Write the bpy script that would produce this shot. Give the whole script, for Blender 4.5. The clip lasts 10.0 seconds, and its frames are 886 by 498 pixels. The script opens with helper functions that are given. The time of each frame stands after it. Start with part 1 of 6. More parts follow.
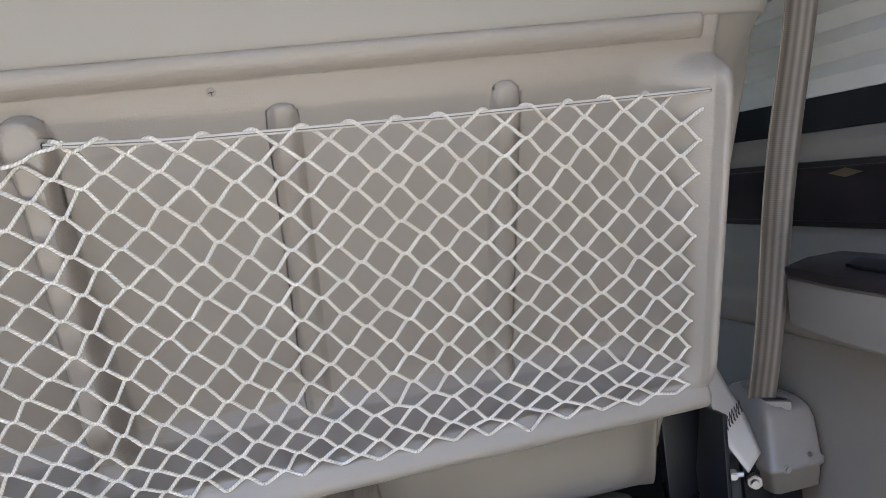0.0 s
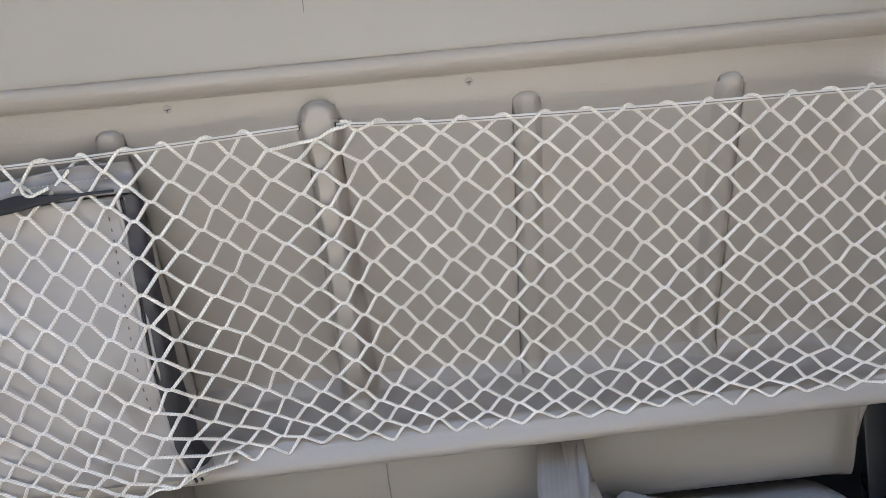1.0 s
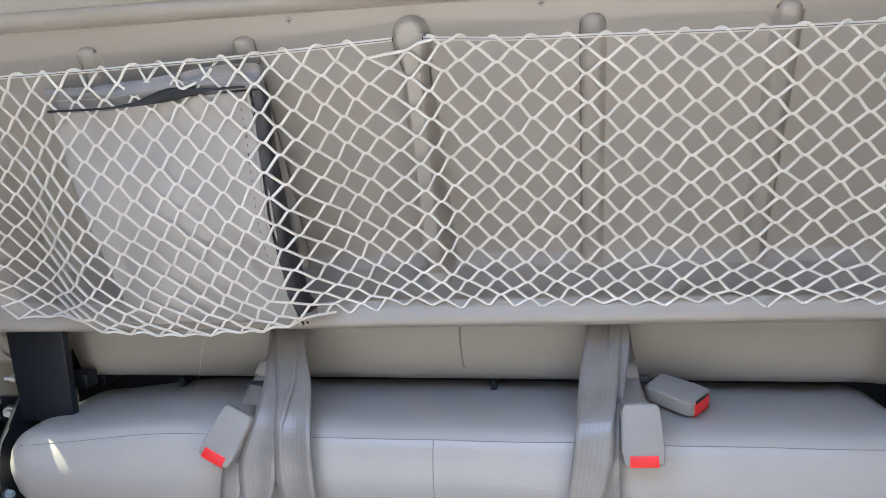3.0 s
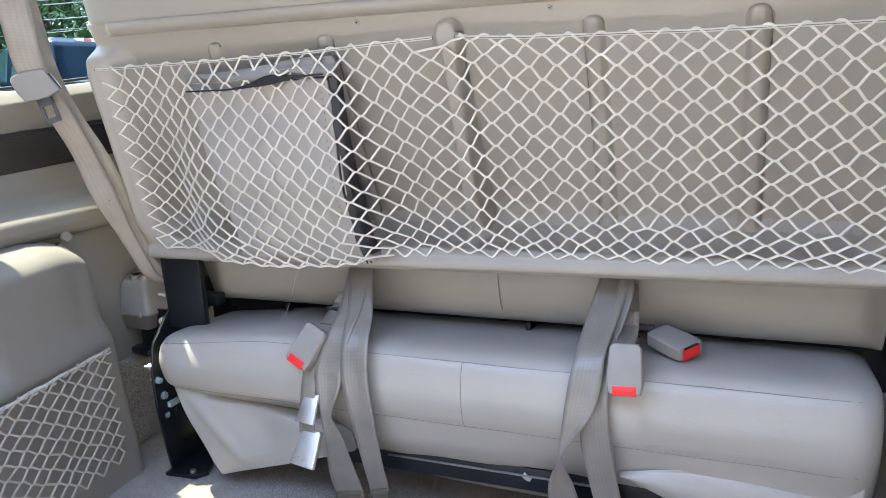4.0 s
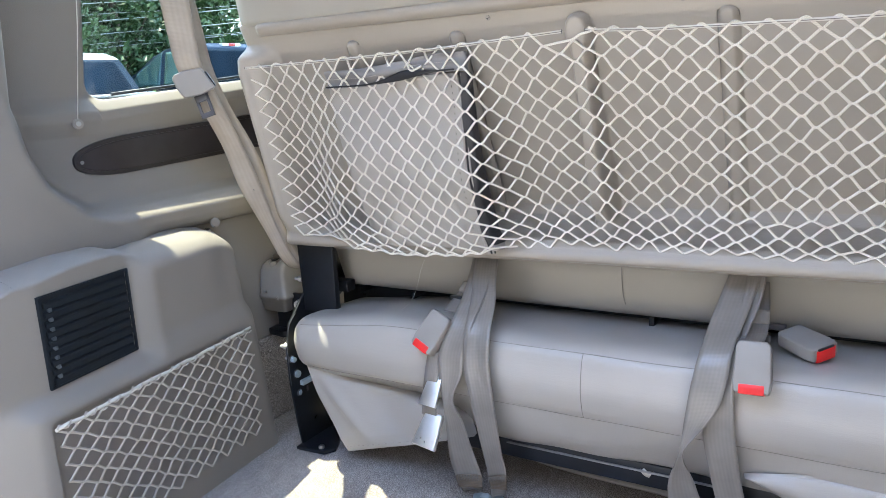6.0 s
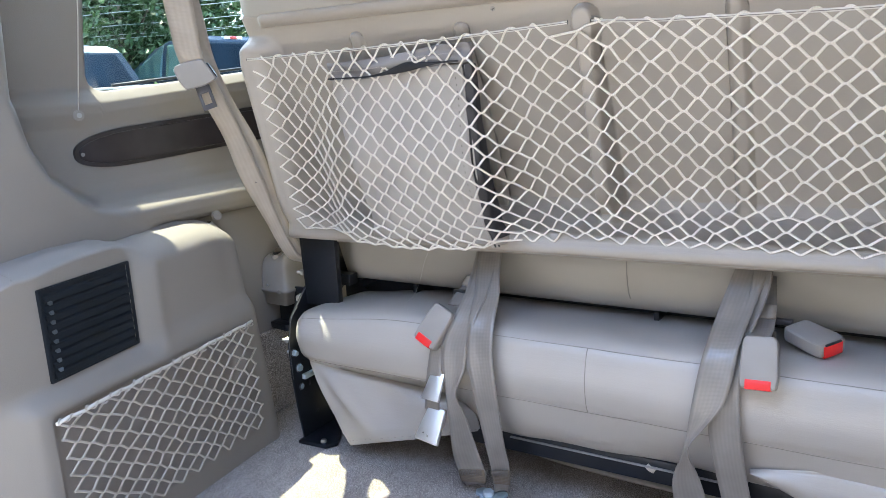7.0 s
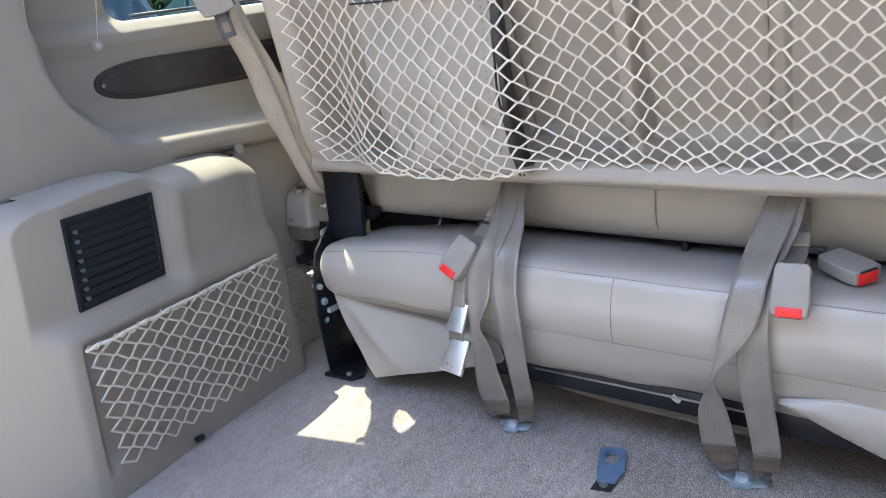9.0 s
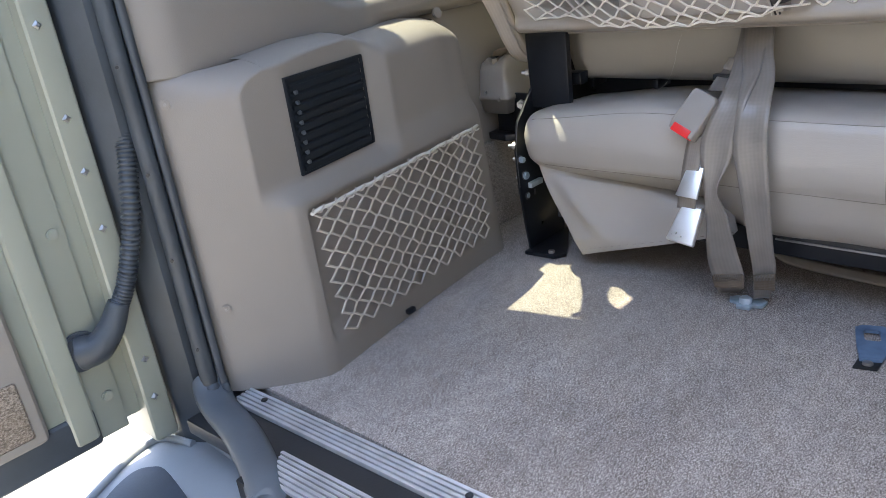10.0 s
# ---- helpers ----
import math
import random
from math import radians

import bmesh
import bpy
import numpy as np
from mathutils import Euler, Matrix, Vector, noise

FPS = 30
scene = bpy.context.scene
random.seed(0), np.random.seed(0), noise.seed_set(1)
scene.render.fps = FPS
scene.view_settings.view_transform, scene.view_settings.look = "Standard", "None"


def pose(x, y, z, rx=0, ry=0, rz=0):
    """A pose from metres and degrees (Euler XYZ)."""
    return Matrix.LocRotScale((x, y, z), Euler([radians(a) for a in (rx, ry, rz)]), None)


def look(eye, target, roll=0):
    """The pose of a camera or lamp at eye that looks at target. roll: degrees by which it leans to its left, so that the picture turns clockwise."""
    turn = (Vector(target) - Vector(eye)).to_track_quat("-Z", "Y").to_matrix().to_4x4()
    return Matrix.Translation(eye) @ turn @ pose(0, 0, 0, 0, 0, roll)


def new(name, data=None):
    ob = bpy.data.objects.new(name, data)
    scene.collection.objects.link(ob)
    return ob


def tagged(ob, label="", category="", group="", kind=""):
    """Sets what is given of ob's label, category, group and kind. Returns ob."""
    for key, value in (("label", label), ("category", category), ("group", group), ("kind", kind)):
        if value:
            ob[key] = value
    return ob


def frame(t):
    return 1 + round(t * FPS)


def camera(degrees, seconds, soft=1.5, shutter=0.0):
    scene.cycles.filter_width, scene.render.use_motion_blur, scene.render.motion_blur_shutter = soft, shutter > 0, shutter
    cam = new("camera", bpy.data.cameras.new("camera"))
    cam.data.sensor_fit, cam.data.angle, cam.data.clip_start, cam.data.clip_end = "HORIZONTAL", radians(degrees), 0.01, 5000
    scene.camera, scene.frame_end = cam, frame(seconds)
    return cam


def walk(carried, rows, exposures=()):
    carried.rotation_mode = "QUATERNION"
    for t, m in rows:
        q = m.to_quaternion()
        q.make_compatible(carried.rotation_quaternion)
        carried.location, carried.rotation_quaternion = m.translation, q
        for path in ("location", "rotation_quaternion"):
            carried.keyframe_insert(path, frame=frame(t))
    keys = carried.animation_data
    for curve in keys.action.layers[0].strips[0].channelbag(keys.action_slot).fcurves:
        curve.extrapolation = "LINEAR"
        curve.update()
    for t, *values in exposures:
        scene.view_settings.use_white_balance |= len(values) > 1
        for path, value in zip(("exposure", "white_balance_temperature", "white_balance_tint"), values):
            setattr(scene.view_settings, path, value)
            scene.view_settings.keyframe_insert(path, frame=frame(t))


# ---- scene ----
cam = camera(60.8, 10.0, soft=0.6)
PATH = [
    (0, (0.188, -0.719, 0.797), (0.637, 1.222, 0.627), -7.5),
    (0.5, (0.158, -0.759, 0.801), (0.381, 1.223, 0.654), -6.6),
    (1, (0.094, -0.801, 0.784), (0.149, 1.194, 0.658), -5.6),
    (1.5, (0.077, -0.816, 0.791), (0.004, 1.179, 0.661), -4.9),
    (2, (0.099, -0.841, 0.788), (-0.057, 1.147, 0.624), -4.1),
    (2.5, (0.127, -0.877, 0.79), (-0.095, 1.089, 0.501), -3.5),
    (2.7, (0.141, -0.901, 0.788), (-0.108, 1.056, 0.457), -3.2),
    (3.8, (0.385, -1.082, 0.81), (-0.268, 0.758, 0.377), -2.5),
    (4, (0.43, -1.119, 0.81), (-0.304, 0.69, 0.373), -2.5),
    (4.5, (0.459, -1.161, 0.808), (-0.425, 0.579, 0.372), -2.7),
    (5, (0.453, -1.158, 0.807), (-0.51, 0.544, 0.384), -3.0),
    (5.5, (0.448, -1.152, 0.806), (-0.548, 0.531, 0.387), -3.1),
    (6, (0.439, -1.152, 0.8), (-0.581, 0.517, 0.379), -3.0),
    (7.5, (0.43, -1.142, 0.796), (-0.59, 0.52, 0.352), -2.9),
    (8, (0.43, -1.143, 0.794), (-0.586, 0.518, 0.339), -3.0),
    (8.5, (0.428, -1.142, 0.789), (-0.59, 0.506, 0.292), -3.1),
    (9, (0.427, -1.135, 0.763), (-0.641, 0.458, 0.195), -3.6),
    (9.5, (0.404, -1.142, 0.73), (-0.789, 0.332, 0.094), -5.3),
    (9.8, (0.329, -1.153, 0.698), (-0.948, 0.217, -0.003), -6.8),
    (10, (0.261, -1.187, 0.67), (-1.05, 0.121, -0.085), -7.7),
]
walk(cam, [(t, look(e, g, r)) for t, e, g, r in PATH], [(0, 3.38, 6180, 9), (2.5, 3.52, 6150, 8), (5, 3.69, 6150, 8), (9, 3.63, 6250, 9), (10, 3.27, 6500, 9)])


# ---- light ----
SUN_EL, SUN_AZ = 69.3, -4.7          # sun stands over the left side of the van
world = bpy.data.worlds.new("daylight")
scene.world = world
world.use_nodes = True
wn = world.node_tree
sky = wn.nodes.new("ShaderNodeTexSky")
sky.sky_type, sky.sun_disc = "NISHITA", False
sky.sun_elevation, sky.sun_rotation = radians(SUN_EL), radians(270 - SUN_AZ)
sky.air_density, sky.dust_density = 1.0, 1.5
wn.nodes["Background"].inputs["Strength"].default_value = 0.15
wn.links.new(sky.outputs[0], wn.nodes["Background"].inputs["Color"])
sun = new("sun", bpy.data.lights.new("sun", "SUN"))
sun.data.energy, sun.data.angle, sun.data.color = 2.0, radians(0.53), (1.0, 0.88, 0.66)
_e, _a = radians(SUN_EL), radians(SUN_AZ)
sun.matrix_world = look((0, 0, 0), (math.cos(_e) * math.cos(_a), math.cos(_e) * math.sin(_a), -math.sin(_e)))


# ---- materials ----
def mat(name, col, rough=0.5, metal=0.0, var=0.12, scale=6.0, fine=180.0, bump=0.15, dist=0.001, col2=None, spec=0.5, coat=0.0, speck=0.0, rvar=0.12, crease=0.0, scuff=0.0):
    """Two-scale mottled surface: broad stains and fine grain, with relief from the grain."""
    m = bpy.data.materials.new(name)
    m.use_nodes = True
    nt = m.node_tree
    n, l = nt.nodes, nt.links
    b = n["Principled BSDF"]
    tc = n.new("ShaderNodeTexCoord")
    big = n.new("ShaderNodeTexNoise")
    big.inputs["Scale"].default_value, big.inputs["Detail"].default_value = scale, 5.0
    small = n.new("ShaderNodeTexNoise")
    small.inputs["Scale"].default_value, small.inputs["Detail"].default_value = fine, 3.0
    l.new(tc.outputs["Object"], big.inputs["Vector"])
    l.new(tc.outputs["Object"], small.inputs["Vector"])
    ramp = n.new("ShaderNodeValToRGB")
    c2 = col2 or tuple(min(1, c * (1 + var)) for c in col)
    c1 = tuple(c * (1 - var) for c in col)
    ramp.color_ramp.elements[0].position, ramp.color_ramp.elements[1].position = 0.3, 0.7
    ramp.color_ramp.elements[0].color, ramp.color_ramp.elements[1].color = (*c1, 1), (*c2, 1)
    l.new(big.outputs["Fac"], ramp.inputs["Fac"])
    out = ramp.outputs["Color"]
    if speck:
        mx = n.new("ShaderNodeMix")
        mx.data_type, mx.blend_type = "RGBA", "MULTIPLY"
        mx.inputs["Factor"].default_value = speck
        r2 = n.new("ShaderNodeValToRGB")
        r2.color_ramp.elements[0].position, r2.color_ramp.elements[1].position = 0.35, 0.65
        r2.color_ramp.elements[0].color, r2.color_ramp.elements[1].color = (0.25, 0.25, 0.25, 1), (1, 1, 1, 1)
        l.new(small.outputs["Fac"], r2.inputs["Fac"])
        l.new(out, mx.inputs[6])
        l.new(r2.outputs["Color"], mx.inputs[7])
        out = mx.outputs[2]
    if scuff:
        sc = n.new("ShaderNodeTexNoise")
        sc.inputs["Scale"].default_value, sc.inputs["Detail"].default_value, sc.inputs["Roughness"].default_value = 34.0, 6.0, 0.75
        st = n.new("ShaderNodeMapping")
        st.inputs["Scale"].default_value = (0.5, 1.0, 1.3)
        l.new(tc.outputs["Object"], st.inputs["Vector"])
        l.new(st.outputs[0], sc.inputs["Vector"])
        r3 = n.new("ShaderNodeMapRange")
        r3.inputs["From Min"].default_value, r3.inputs["From Max"].default_value = 0.70, 0.76
        r3.inputs["To Max"].default_value = scuff
        l.new(sc.outputs["Fac"], r3.inputs["Value"])
        m3 = n.new("ShaderNodeMix")
        m3.data_type = "RGBA"
        l.new(r3.outputs[0], m3.inputs[0])
        l.new(out, m3.inputs[6])
        m3.inputs[7].default_value = (0.62, 0.59, 0.55, 1)
        out = m3.outputs[2]
    l.new(out, b.inputs["Base Color"])
    mr = n.new("ShaderNodeMapRange")
    mr.inputs["To Min"].default_value, mr.inputs["To Max"].default_value = max(0.02, rough - rvar), min(1, rough + rvar)
    l.new(big.outputs["Fac"], mr.inputs["Value"])
    l.new(mr.outputs[0], b.inputs["Roughness"])
    b.inputs["Metallic"].default_value = metal
    b.inputs["Specular IOR Level"].default_value = spec
    b.inputs["Coat Weight"].default_value = coat
    if bump:
        bp = n.new("ShaderNodeBump")
        bp.inputs["Strength"].default_value, bp.inputs["Distance"].default_value = bump, dist
        l.new(small.outputs["Fac"], bp.inputs["Height"])
        if crease:
            mp = n.new("ShaderNodeMapping")
            mp.inputs["Scale"].default_value = (0.16, 1.0, 1.0)
            l.new(tc.outputs["Object"], mp.inputs["Vector"])
            cr = n.new("ShaderNodeTexNoise")
            cr.inputs["Scale"].default_value, cr.inputs["Detail"].default_value, cr.inputs["Roughness"].default_value = 120.0, 4.0, 0.65
            l.new(mp.outputs[0], cr.inputs["Vector"])
            b2 = n.new("ShaderNodeBump")
            b2.inputs["Strength"].default_value, b2.inputs["Distance"].default_value = crease, 0.0022
            l.new(cr.outputs["Fac"], b2.inputs["Height"])
            l.new(bp.outputs["Normal"], b2.inputs["Normal"])
            l.new(b2.outputs["Normal"], b.inputs["Normal"])
        else:
            l.new(bp.outputs["Normal"], b.inputs["Normal"])
    return m


def woven(name, col, across, along, rough=0.7, var=0.1, depth=0.0006, twist=0.0, stripe=0.0):
    """Webbing or cord: stripes across and along the strip's own coordinates."""
    m = mat(name, col, rough, var=var, scale=25, fine=500, bump=0)
    nt = m.node_tree
    n, l = nt.nodes, nt.links
    uv = n.new("ShaderNodeTexCoord")
    sep = n.new("ShaderNodeSeparateXYZ")
    l.new(uv.outputs["UV"], sep.inputs[0])

    def wave(k, kt):
        mu = n.new("ShaderNodeMath")
        mu.operation = "MULTIPLY"
        mu.inputs[1].default_value = k
        l.new(sep.outputs["X"], mu.inputs[0])
        m2 = n.new("ShaderNodeMath")
        m2.operation = "MULTIPLY_ADD"
        m2.inputs[1].default_value = kt
        l.new(sep.outputs["Y"], m2.inputs[0])
        l.new(mu.outputs[0], m2.inputs[2])
        s = n.new("ShaderNodeMath")
        s.operation = "SINE"
        l.new(m2.outputs[0], s.inputs[0])
        return s.outputs[0]
    a, b = wave(across, twist), wave(-twist * 0.01, along)
    if stripe:
        br = n["Principled BSDF"]
        src = br.inputs["Base Color"].links[0].from_socket
        mr2 = n.new("ShaderNodeMapRange")
        mr2.inputs["From Min"].default_value, mr2.inputs["From Max"].default_value = -1.0, 1.0
        mr2.inputs["To Min"].default_value, mr2.inputs["To Max"].default_value = 1 - stripe, 1.0
        l.new(a, mr2.inputs["Value"])
        mx = n.new("ShaderNodeMix")
        mx.data_type, mx.blend_type = "RGBA", "MULTIPLY"
        mx.inputs["Factor"].default_value = 1.0
        l.new(src, mx.inputs[6])
        l.new(mr2.outputs[0], mx.inputs[7])
        l.new(mx.outputs[2], br.inputs["Base Color"])
    ad = n.new("ShaderNodeMath")
    ad.operation = "ADD"
    l.new(a, ad.inputs[0])
    l.new(b, ad.inputs[1])
    bp = n.new("ShaderNodeBump")
    bp.inputs["Strength"].default_value, bp.inputs["Distance"].default_value = 0.8, depth
    l.new(ad.outputs[0], bp.inputs["Height"])
    l.new(bp.outputs["Normal"], n["Principled BSDF"].inputs["Normal"])
    return m


def glass(name, tint=(0.78, 0.82, 0.80)):
    """Thin flat pane: clear, slightly green, with a mirror gloss at a slant."""
    m = bpy.data.materials.new(name)
    m.use_nodes = True
    n, l = m.node_tree.nodes, m.node_tree.links
    clear = n.new("ShaderNodeBsdfTransparent")
    clear.inputs["Color"].default_value = (*tint, 1)
    gloss = n.new("ShaderNodeBsdfGlossy")
    gloss.inputs["Roughness"].default_value = 0.02
    mx = n.new("ShaderNodeMixShader")
    mx.inputs[0].default_value = 0.05
    l.new(clear.outputs[0], mx.inputs[1])
    l.new(gloss.outputs[0], mx.inputs[2])
    l.new(mx.outputs[0], n["Material Output"].inputs["Surface"])
    return m


PLASTIC = mat("moulded_taupe_plastic", (0.335, 0.30, 0.258), 0.40, var=0.06, scale=3, fine=420, bump=0.3, dist=0.0008, crease=0.35, scuff=0.35)
VINYL = mat("grey_taupe_vinyl", (0.395, 0.371, 0.340), 0.34, var=0.06, scale=4, fine=520, bump=0.3, dist=0.0008, crease=0.2)
VINYL_BACK = mat("tan_back_vinyl", (0.335, 0.311, 0.272), 0.55, var=0.05, scale=3, fine=600, bump=0.25, dist=0.0006)
TRIM = mat("taupe_wall_trim", (0.248, 0.224, 0.199), 0.58, spec=0.32, var=0.06, scale=3, fine=500, bump=0.35, dist=0.0008, scuff=0.2)
FABRIC = mat("bag_cloth", (0.385, 0.355, 0.322), 0.42, var=0.1, scale=9, fine=700, bump=0.3, dist=0.0006)
FABRIC_DARK = mat("bag_top_fold", (0.225, 0.214, 0.214), 0.5, var=0.15, scale=12, fine=600, bump=0.3)
# Gusset cloth darkened to near-black; the tone also holds shade beside the pouch.
GUSSET = mat("gusset_cloth_with_shade", (0.034, 0.032, 0.035), 0.5, var=0.2, scale=12, fine=600, bump=0.3)
BLACKCLOTH = mat("black_piping", (0.012, 0.012, 0.014), 0.5, var=0.2)
def pile(name, dark, mid, light, lean=0.6):
    """Cut-pile carpet: soft brushed blotches, tufts and single fibre specks."""
    m = bpy.data.materials.new(name)
    m.use_nodes = True
    n, l = m.node_tree.nodes, m.node_tree.links
    b = n["Principled BSDF"]
    tc = n.new("ShaderNodeTexCoord")
    turn = n.new("ShaderNodeMapping")
    turn.inputs["Rotation"].default_value = (0, 0, lean)
    turn.inputs["Scale"].default_value = (1.0, 0.45, 1.0)
    l.new(tc.outputs["Object"], turn.inputs["Vector"])

    def cloud(scale, detail, rough, src):
        t = n.new("ShaderNodeTexNoise")
        t.inputs["Scale"].default_value, t.inputs["Detail"].default_value, t.inputs["Roughness"].default_value = scale, detail, rough
        l.new(src, t.inputs["Vector"])
        return t.outputs["Fac"]
    blot = cloud(5.0, 4.0, 0.6, turn.outputs[0])
    brush = cloud(70.0, 5.0, 0.7, turn.outputs[0])
    tuft = cloud(430.0, 5.0, 0.75, turn.outputs[0])
    fibre = cloud(560.0, 2.0, 0.6, tc.outputs["Object"])

    def add(a, ka, c, kc):
        p = n.new("ShaderNodeMath")
        p.operation = "MULTIPLY"
        p.inputs[1].default_value = ka
        l.new(a, p.inputs[0])
        q = n.new("ShaderNodeMath")
        q.operation = "MULTIPLY_ADD"
        q.inputs[1].default_value = kc
        l.new(c, q.inputs[0])
        l.new(p.outputs[0], q.inputs[2])
        return q.outputs[0]
    s = add(add(blot, 0.13, brush, 0.14), 1.0, add(tuft, 0.60, fibre, 0.32), 1.0)
    ramp = n.new("ShaderNodeValToRGB")
    e = ramp.color_ramp.elements
    e[0].position, e[0].color = 0.515, (*dark, 1)
    e[1].position, e[1].color = 0.69, (*light, 1)
    k = e.new(0.60)
    k.color = (*mid, 1)
    l.new(s, ramp.inputs["Fac"])
    l.new(ramp.outputs["Color"], b.inputs["Base Color"])
    b.inputs["Roughness"].default_value = 1.0
    b.inputs["Specular IOR Level"].default_value = 0.08
    b.inputs["Sheen Weight"].default_value = 0.15
    bp = n.new("ShaderNodeBump")
    bp.inputs["Strength"].default_value, bp.inputs["Distance"].default_value = 0.7, 0.003
    l.new(add(tuft, 0.7, fibre, 0.4), bp.inputs["Height"])
    l.new(bp.outputs["Normal"], b.inputs["Normal"])
    return m


CARPET = pile("grey_brown_carpet", (0.116, 0.098, 0.086), (0.278, 0.248, 0.228), (0.55, 0.50, 0.46))
CARPET_T = pile("tan_door_carpet", (0.12, 0.095, 0.07), (0.25, 0.205, 0.16), (0.42, 0.35, 0.28))
BLACK = mat("black_painted_steel", (0.010, 0.012, 0.016), 0.32, spec=0.45, var=0.3, scale=14, fine=200, bump=0.15)
BLACKPL = mat("black_plastic", (0.016, 0.018, 0.021), 0.42, var=0.2, scale=14, fine=300, bump=0.15)
RUBBER = mat("weather_rubber", (0.045, 0.054, 0.064), 0.5, var=0.2, scale=12, fine=260, bump=0.2)
STEEL = mat("zinc_steel", (0.42, 0.42, 0.42), 0.42, metal=1.0, var=0.12, scale=40, fine=300, bump=0.1)
CHROME = mat("chrome", (0.97, 0.97, 0.97), 0.33, metal=1.0, var=0.05, scale=30, bump=0)
ANCHORBOLT = mat("bright_zinc_bolt", (0.52, 0.60, 0.66), 0.4, metal=0.3, var=0.15, scale=60, bump=0.1)
ANCHOR = mat("pale_blue_zinc", (0.34, 0.42, 0.48), 0.45, metal=0.3, var=0.2, scale=60, bump=0.1)
BLUESTEEL = mat("blue_grey_coated_steel", (0.12, 0.19, 0.30), 0.45, metal=0.2, var=0.2, scale=40, bump=0.1)
DULLSTEEL = mat("dull_steel", (0.10, 0.10, 0.11), 0.45, metal=0.6, var=0.12, scale=40, fine=300, bump=0.1)
VENTM = mat("matt_black_louvre", (0.010, 0.014, 0.019), 0.6, var=0.2, scale=14, fine=300, bump=0.15, spec=0.3)
FLANGE = mat("dark_grey_sill_rubber", (0.085, 0.10, 0.115), 0.5, var=0.15, scale=12, fine=260, bump=0.2)
ALU = mat("ribbed_aluminium", (0.68, 0.70, 0.73), 0.42, metal=0.7, var=0.15, scale=25, fine=300, bump=0.15)
RED = mat("red_button", (0.75, 0.02, 0.02), 0.35, var=0.06, bump=0)
BUCKLE = mat("buckle_plastic", (0.27, 0.25, 0.23), 0.42, var=0.06, scale=20, fine=500, bump=0.2, dist=0.0005)
WOOD = mat("dark_burl", (0.029, 0.024, 0.026), 0.34, var=0.35, scale=14, fine=60, bump=0, coat=0.1)
WOODRIM = mat("dark_trim_rim", (0.030, 0.026, 0.027), 0.4, var=0.15, scale=14, fine=200, bump=0.1)
PAINT = mat("olive_grey_body_paint", (0.27, 0.28, 0.23), 0.35, var=0.06, scale=5, fine=300, bump=0.06, coat=0.3)
BUMPERM = mat("grey_bumper_plastic", (0.25, 0.27, 0.29), 0.55, var=0.08, scale=8, fine=300, bump=0.2)
PAD = mat("bumper_step_pad", (0.05, 0.06, 0.08), 0.6, var=0.15, scale=20, fine=200, bump=0.3)
CONC = mat("pale_concrete", (0.34, 0.325, 0.295), 0.9, var=0.1, scale=2, fine=60, bump=0.3, dist=0.004)
HEADLINER = mat("headliner_cloth", (0.42, 0.39, 0.34), 0.9, var=0.05, fine=400, bump=0.2)
SHADE = mat("pleated_shade_cloth", (0.62, 0.61, 0.58), 0.8, var=0.05, scale=15, fine=500, bump=0.2)
WEB = woven("belt_webbing", (0.212, 0.192, 0.174), 50.3, 900.0, rough=0.36, var=0.12, depth=0.00005, stripe=0.08)
WEBSTAIN = woven("stained_belt_end", (0.155, 0.122, 0.090), 25.1, 1800.0, rough=0.5, var=0.3, depth=0.0003, stripe=0.05)
WEB.node_tree.nodes["Principled BSDF"].inputs["Specular IOR Level"].default_value = 0.8
WEB.node_tree.nodes["Principled BSDF"].inputs["Coat Weight"].default_value = 0.3
WEB.node_tree.nodes["Principled BSDF"].inputs["Coat Roughness"].default_value = 0.42
WEBTAN = woven("tan_belt_webbing", (0.345, 0.297, 0.243), 31.4, 2600.0, rough=0.42, var=0.08, depth=0.0001, stripe=0.06)
CORD = woven("braided_cord", (0.82, 0.77, 0.69), 6.283 * 2, 0.0, rough=0.7, var=0.06, depth=0.00035, twist=1700.0, stripe=0.2)
CORDTAN = woven("tan_braided_cord", (0.56, 0.51, 0.45), 6.283 * 2, 0.0, rough=0.7, var=0.08, depth=0.00035, twist=1700.0, stripe=0.25)
WEBDARK = woven("dark_belt_webbing", (0.235, 0.205, 0.175), 25.1, 2600.0, rough=0.4, var=0.08, depth=0.0001, stripe=0.5)
SEAM = mat("vinyl_seam", (0.215, 0.20, 0.182), 0.7, bump=0)
STITCH = mat("stitch_thread", (0.16, 0.145, 0.13), 0.7, bump=0)
PALETHREAD = mat("pale_thread", (0.6, 0.57, 0.52), 0.7, bump=0)
GLASS = glass("window_glass")
LEAF = mat("tree_leaf", (0.046, 0.092, 0.024), 0.5, var=0.5, scale=0.8, fine=8, bump=0)
BARK = mat("bark", (0.12, 0.09, 0.065), 0.9, var=0.3, scale=4, fine=40, bump=0.6, dist=0.02)
WHITEPAINT = mat("pale_blue_white_paint", (0.62, 0.70, 0.76), 0.25, var=0.03, bump=0, coat=0.6)
NAVYPAINT = mat("dark_blue_paint", (0.012, 0.024, 0.045), 0.35, var=0.1, bump=0, coat=0.15, spec=0.3)
CARGLASS = mat("tinted_car_glass", (0.010, 0.018, 0.028), 0.10, var=0.5, scale=1.2, bump=0, spec=0.06)
TYRE = mat("tyre_rubber", (0.02, 0.02, 0.02), 0.85)
FARWALL = mat("brown_brick_wall", (0.20, 0.17, 0.145), 0.9, var=0.12, scale=2, fine=12, bump=0.3, dist=0.01)
WIRE = mat("overhead_wire", (0.30, 0.31, 0.30), 0.4, var=0.05, bump=0)
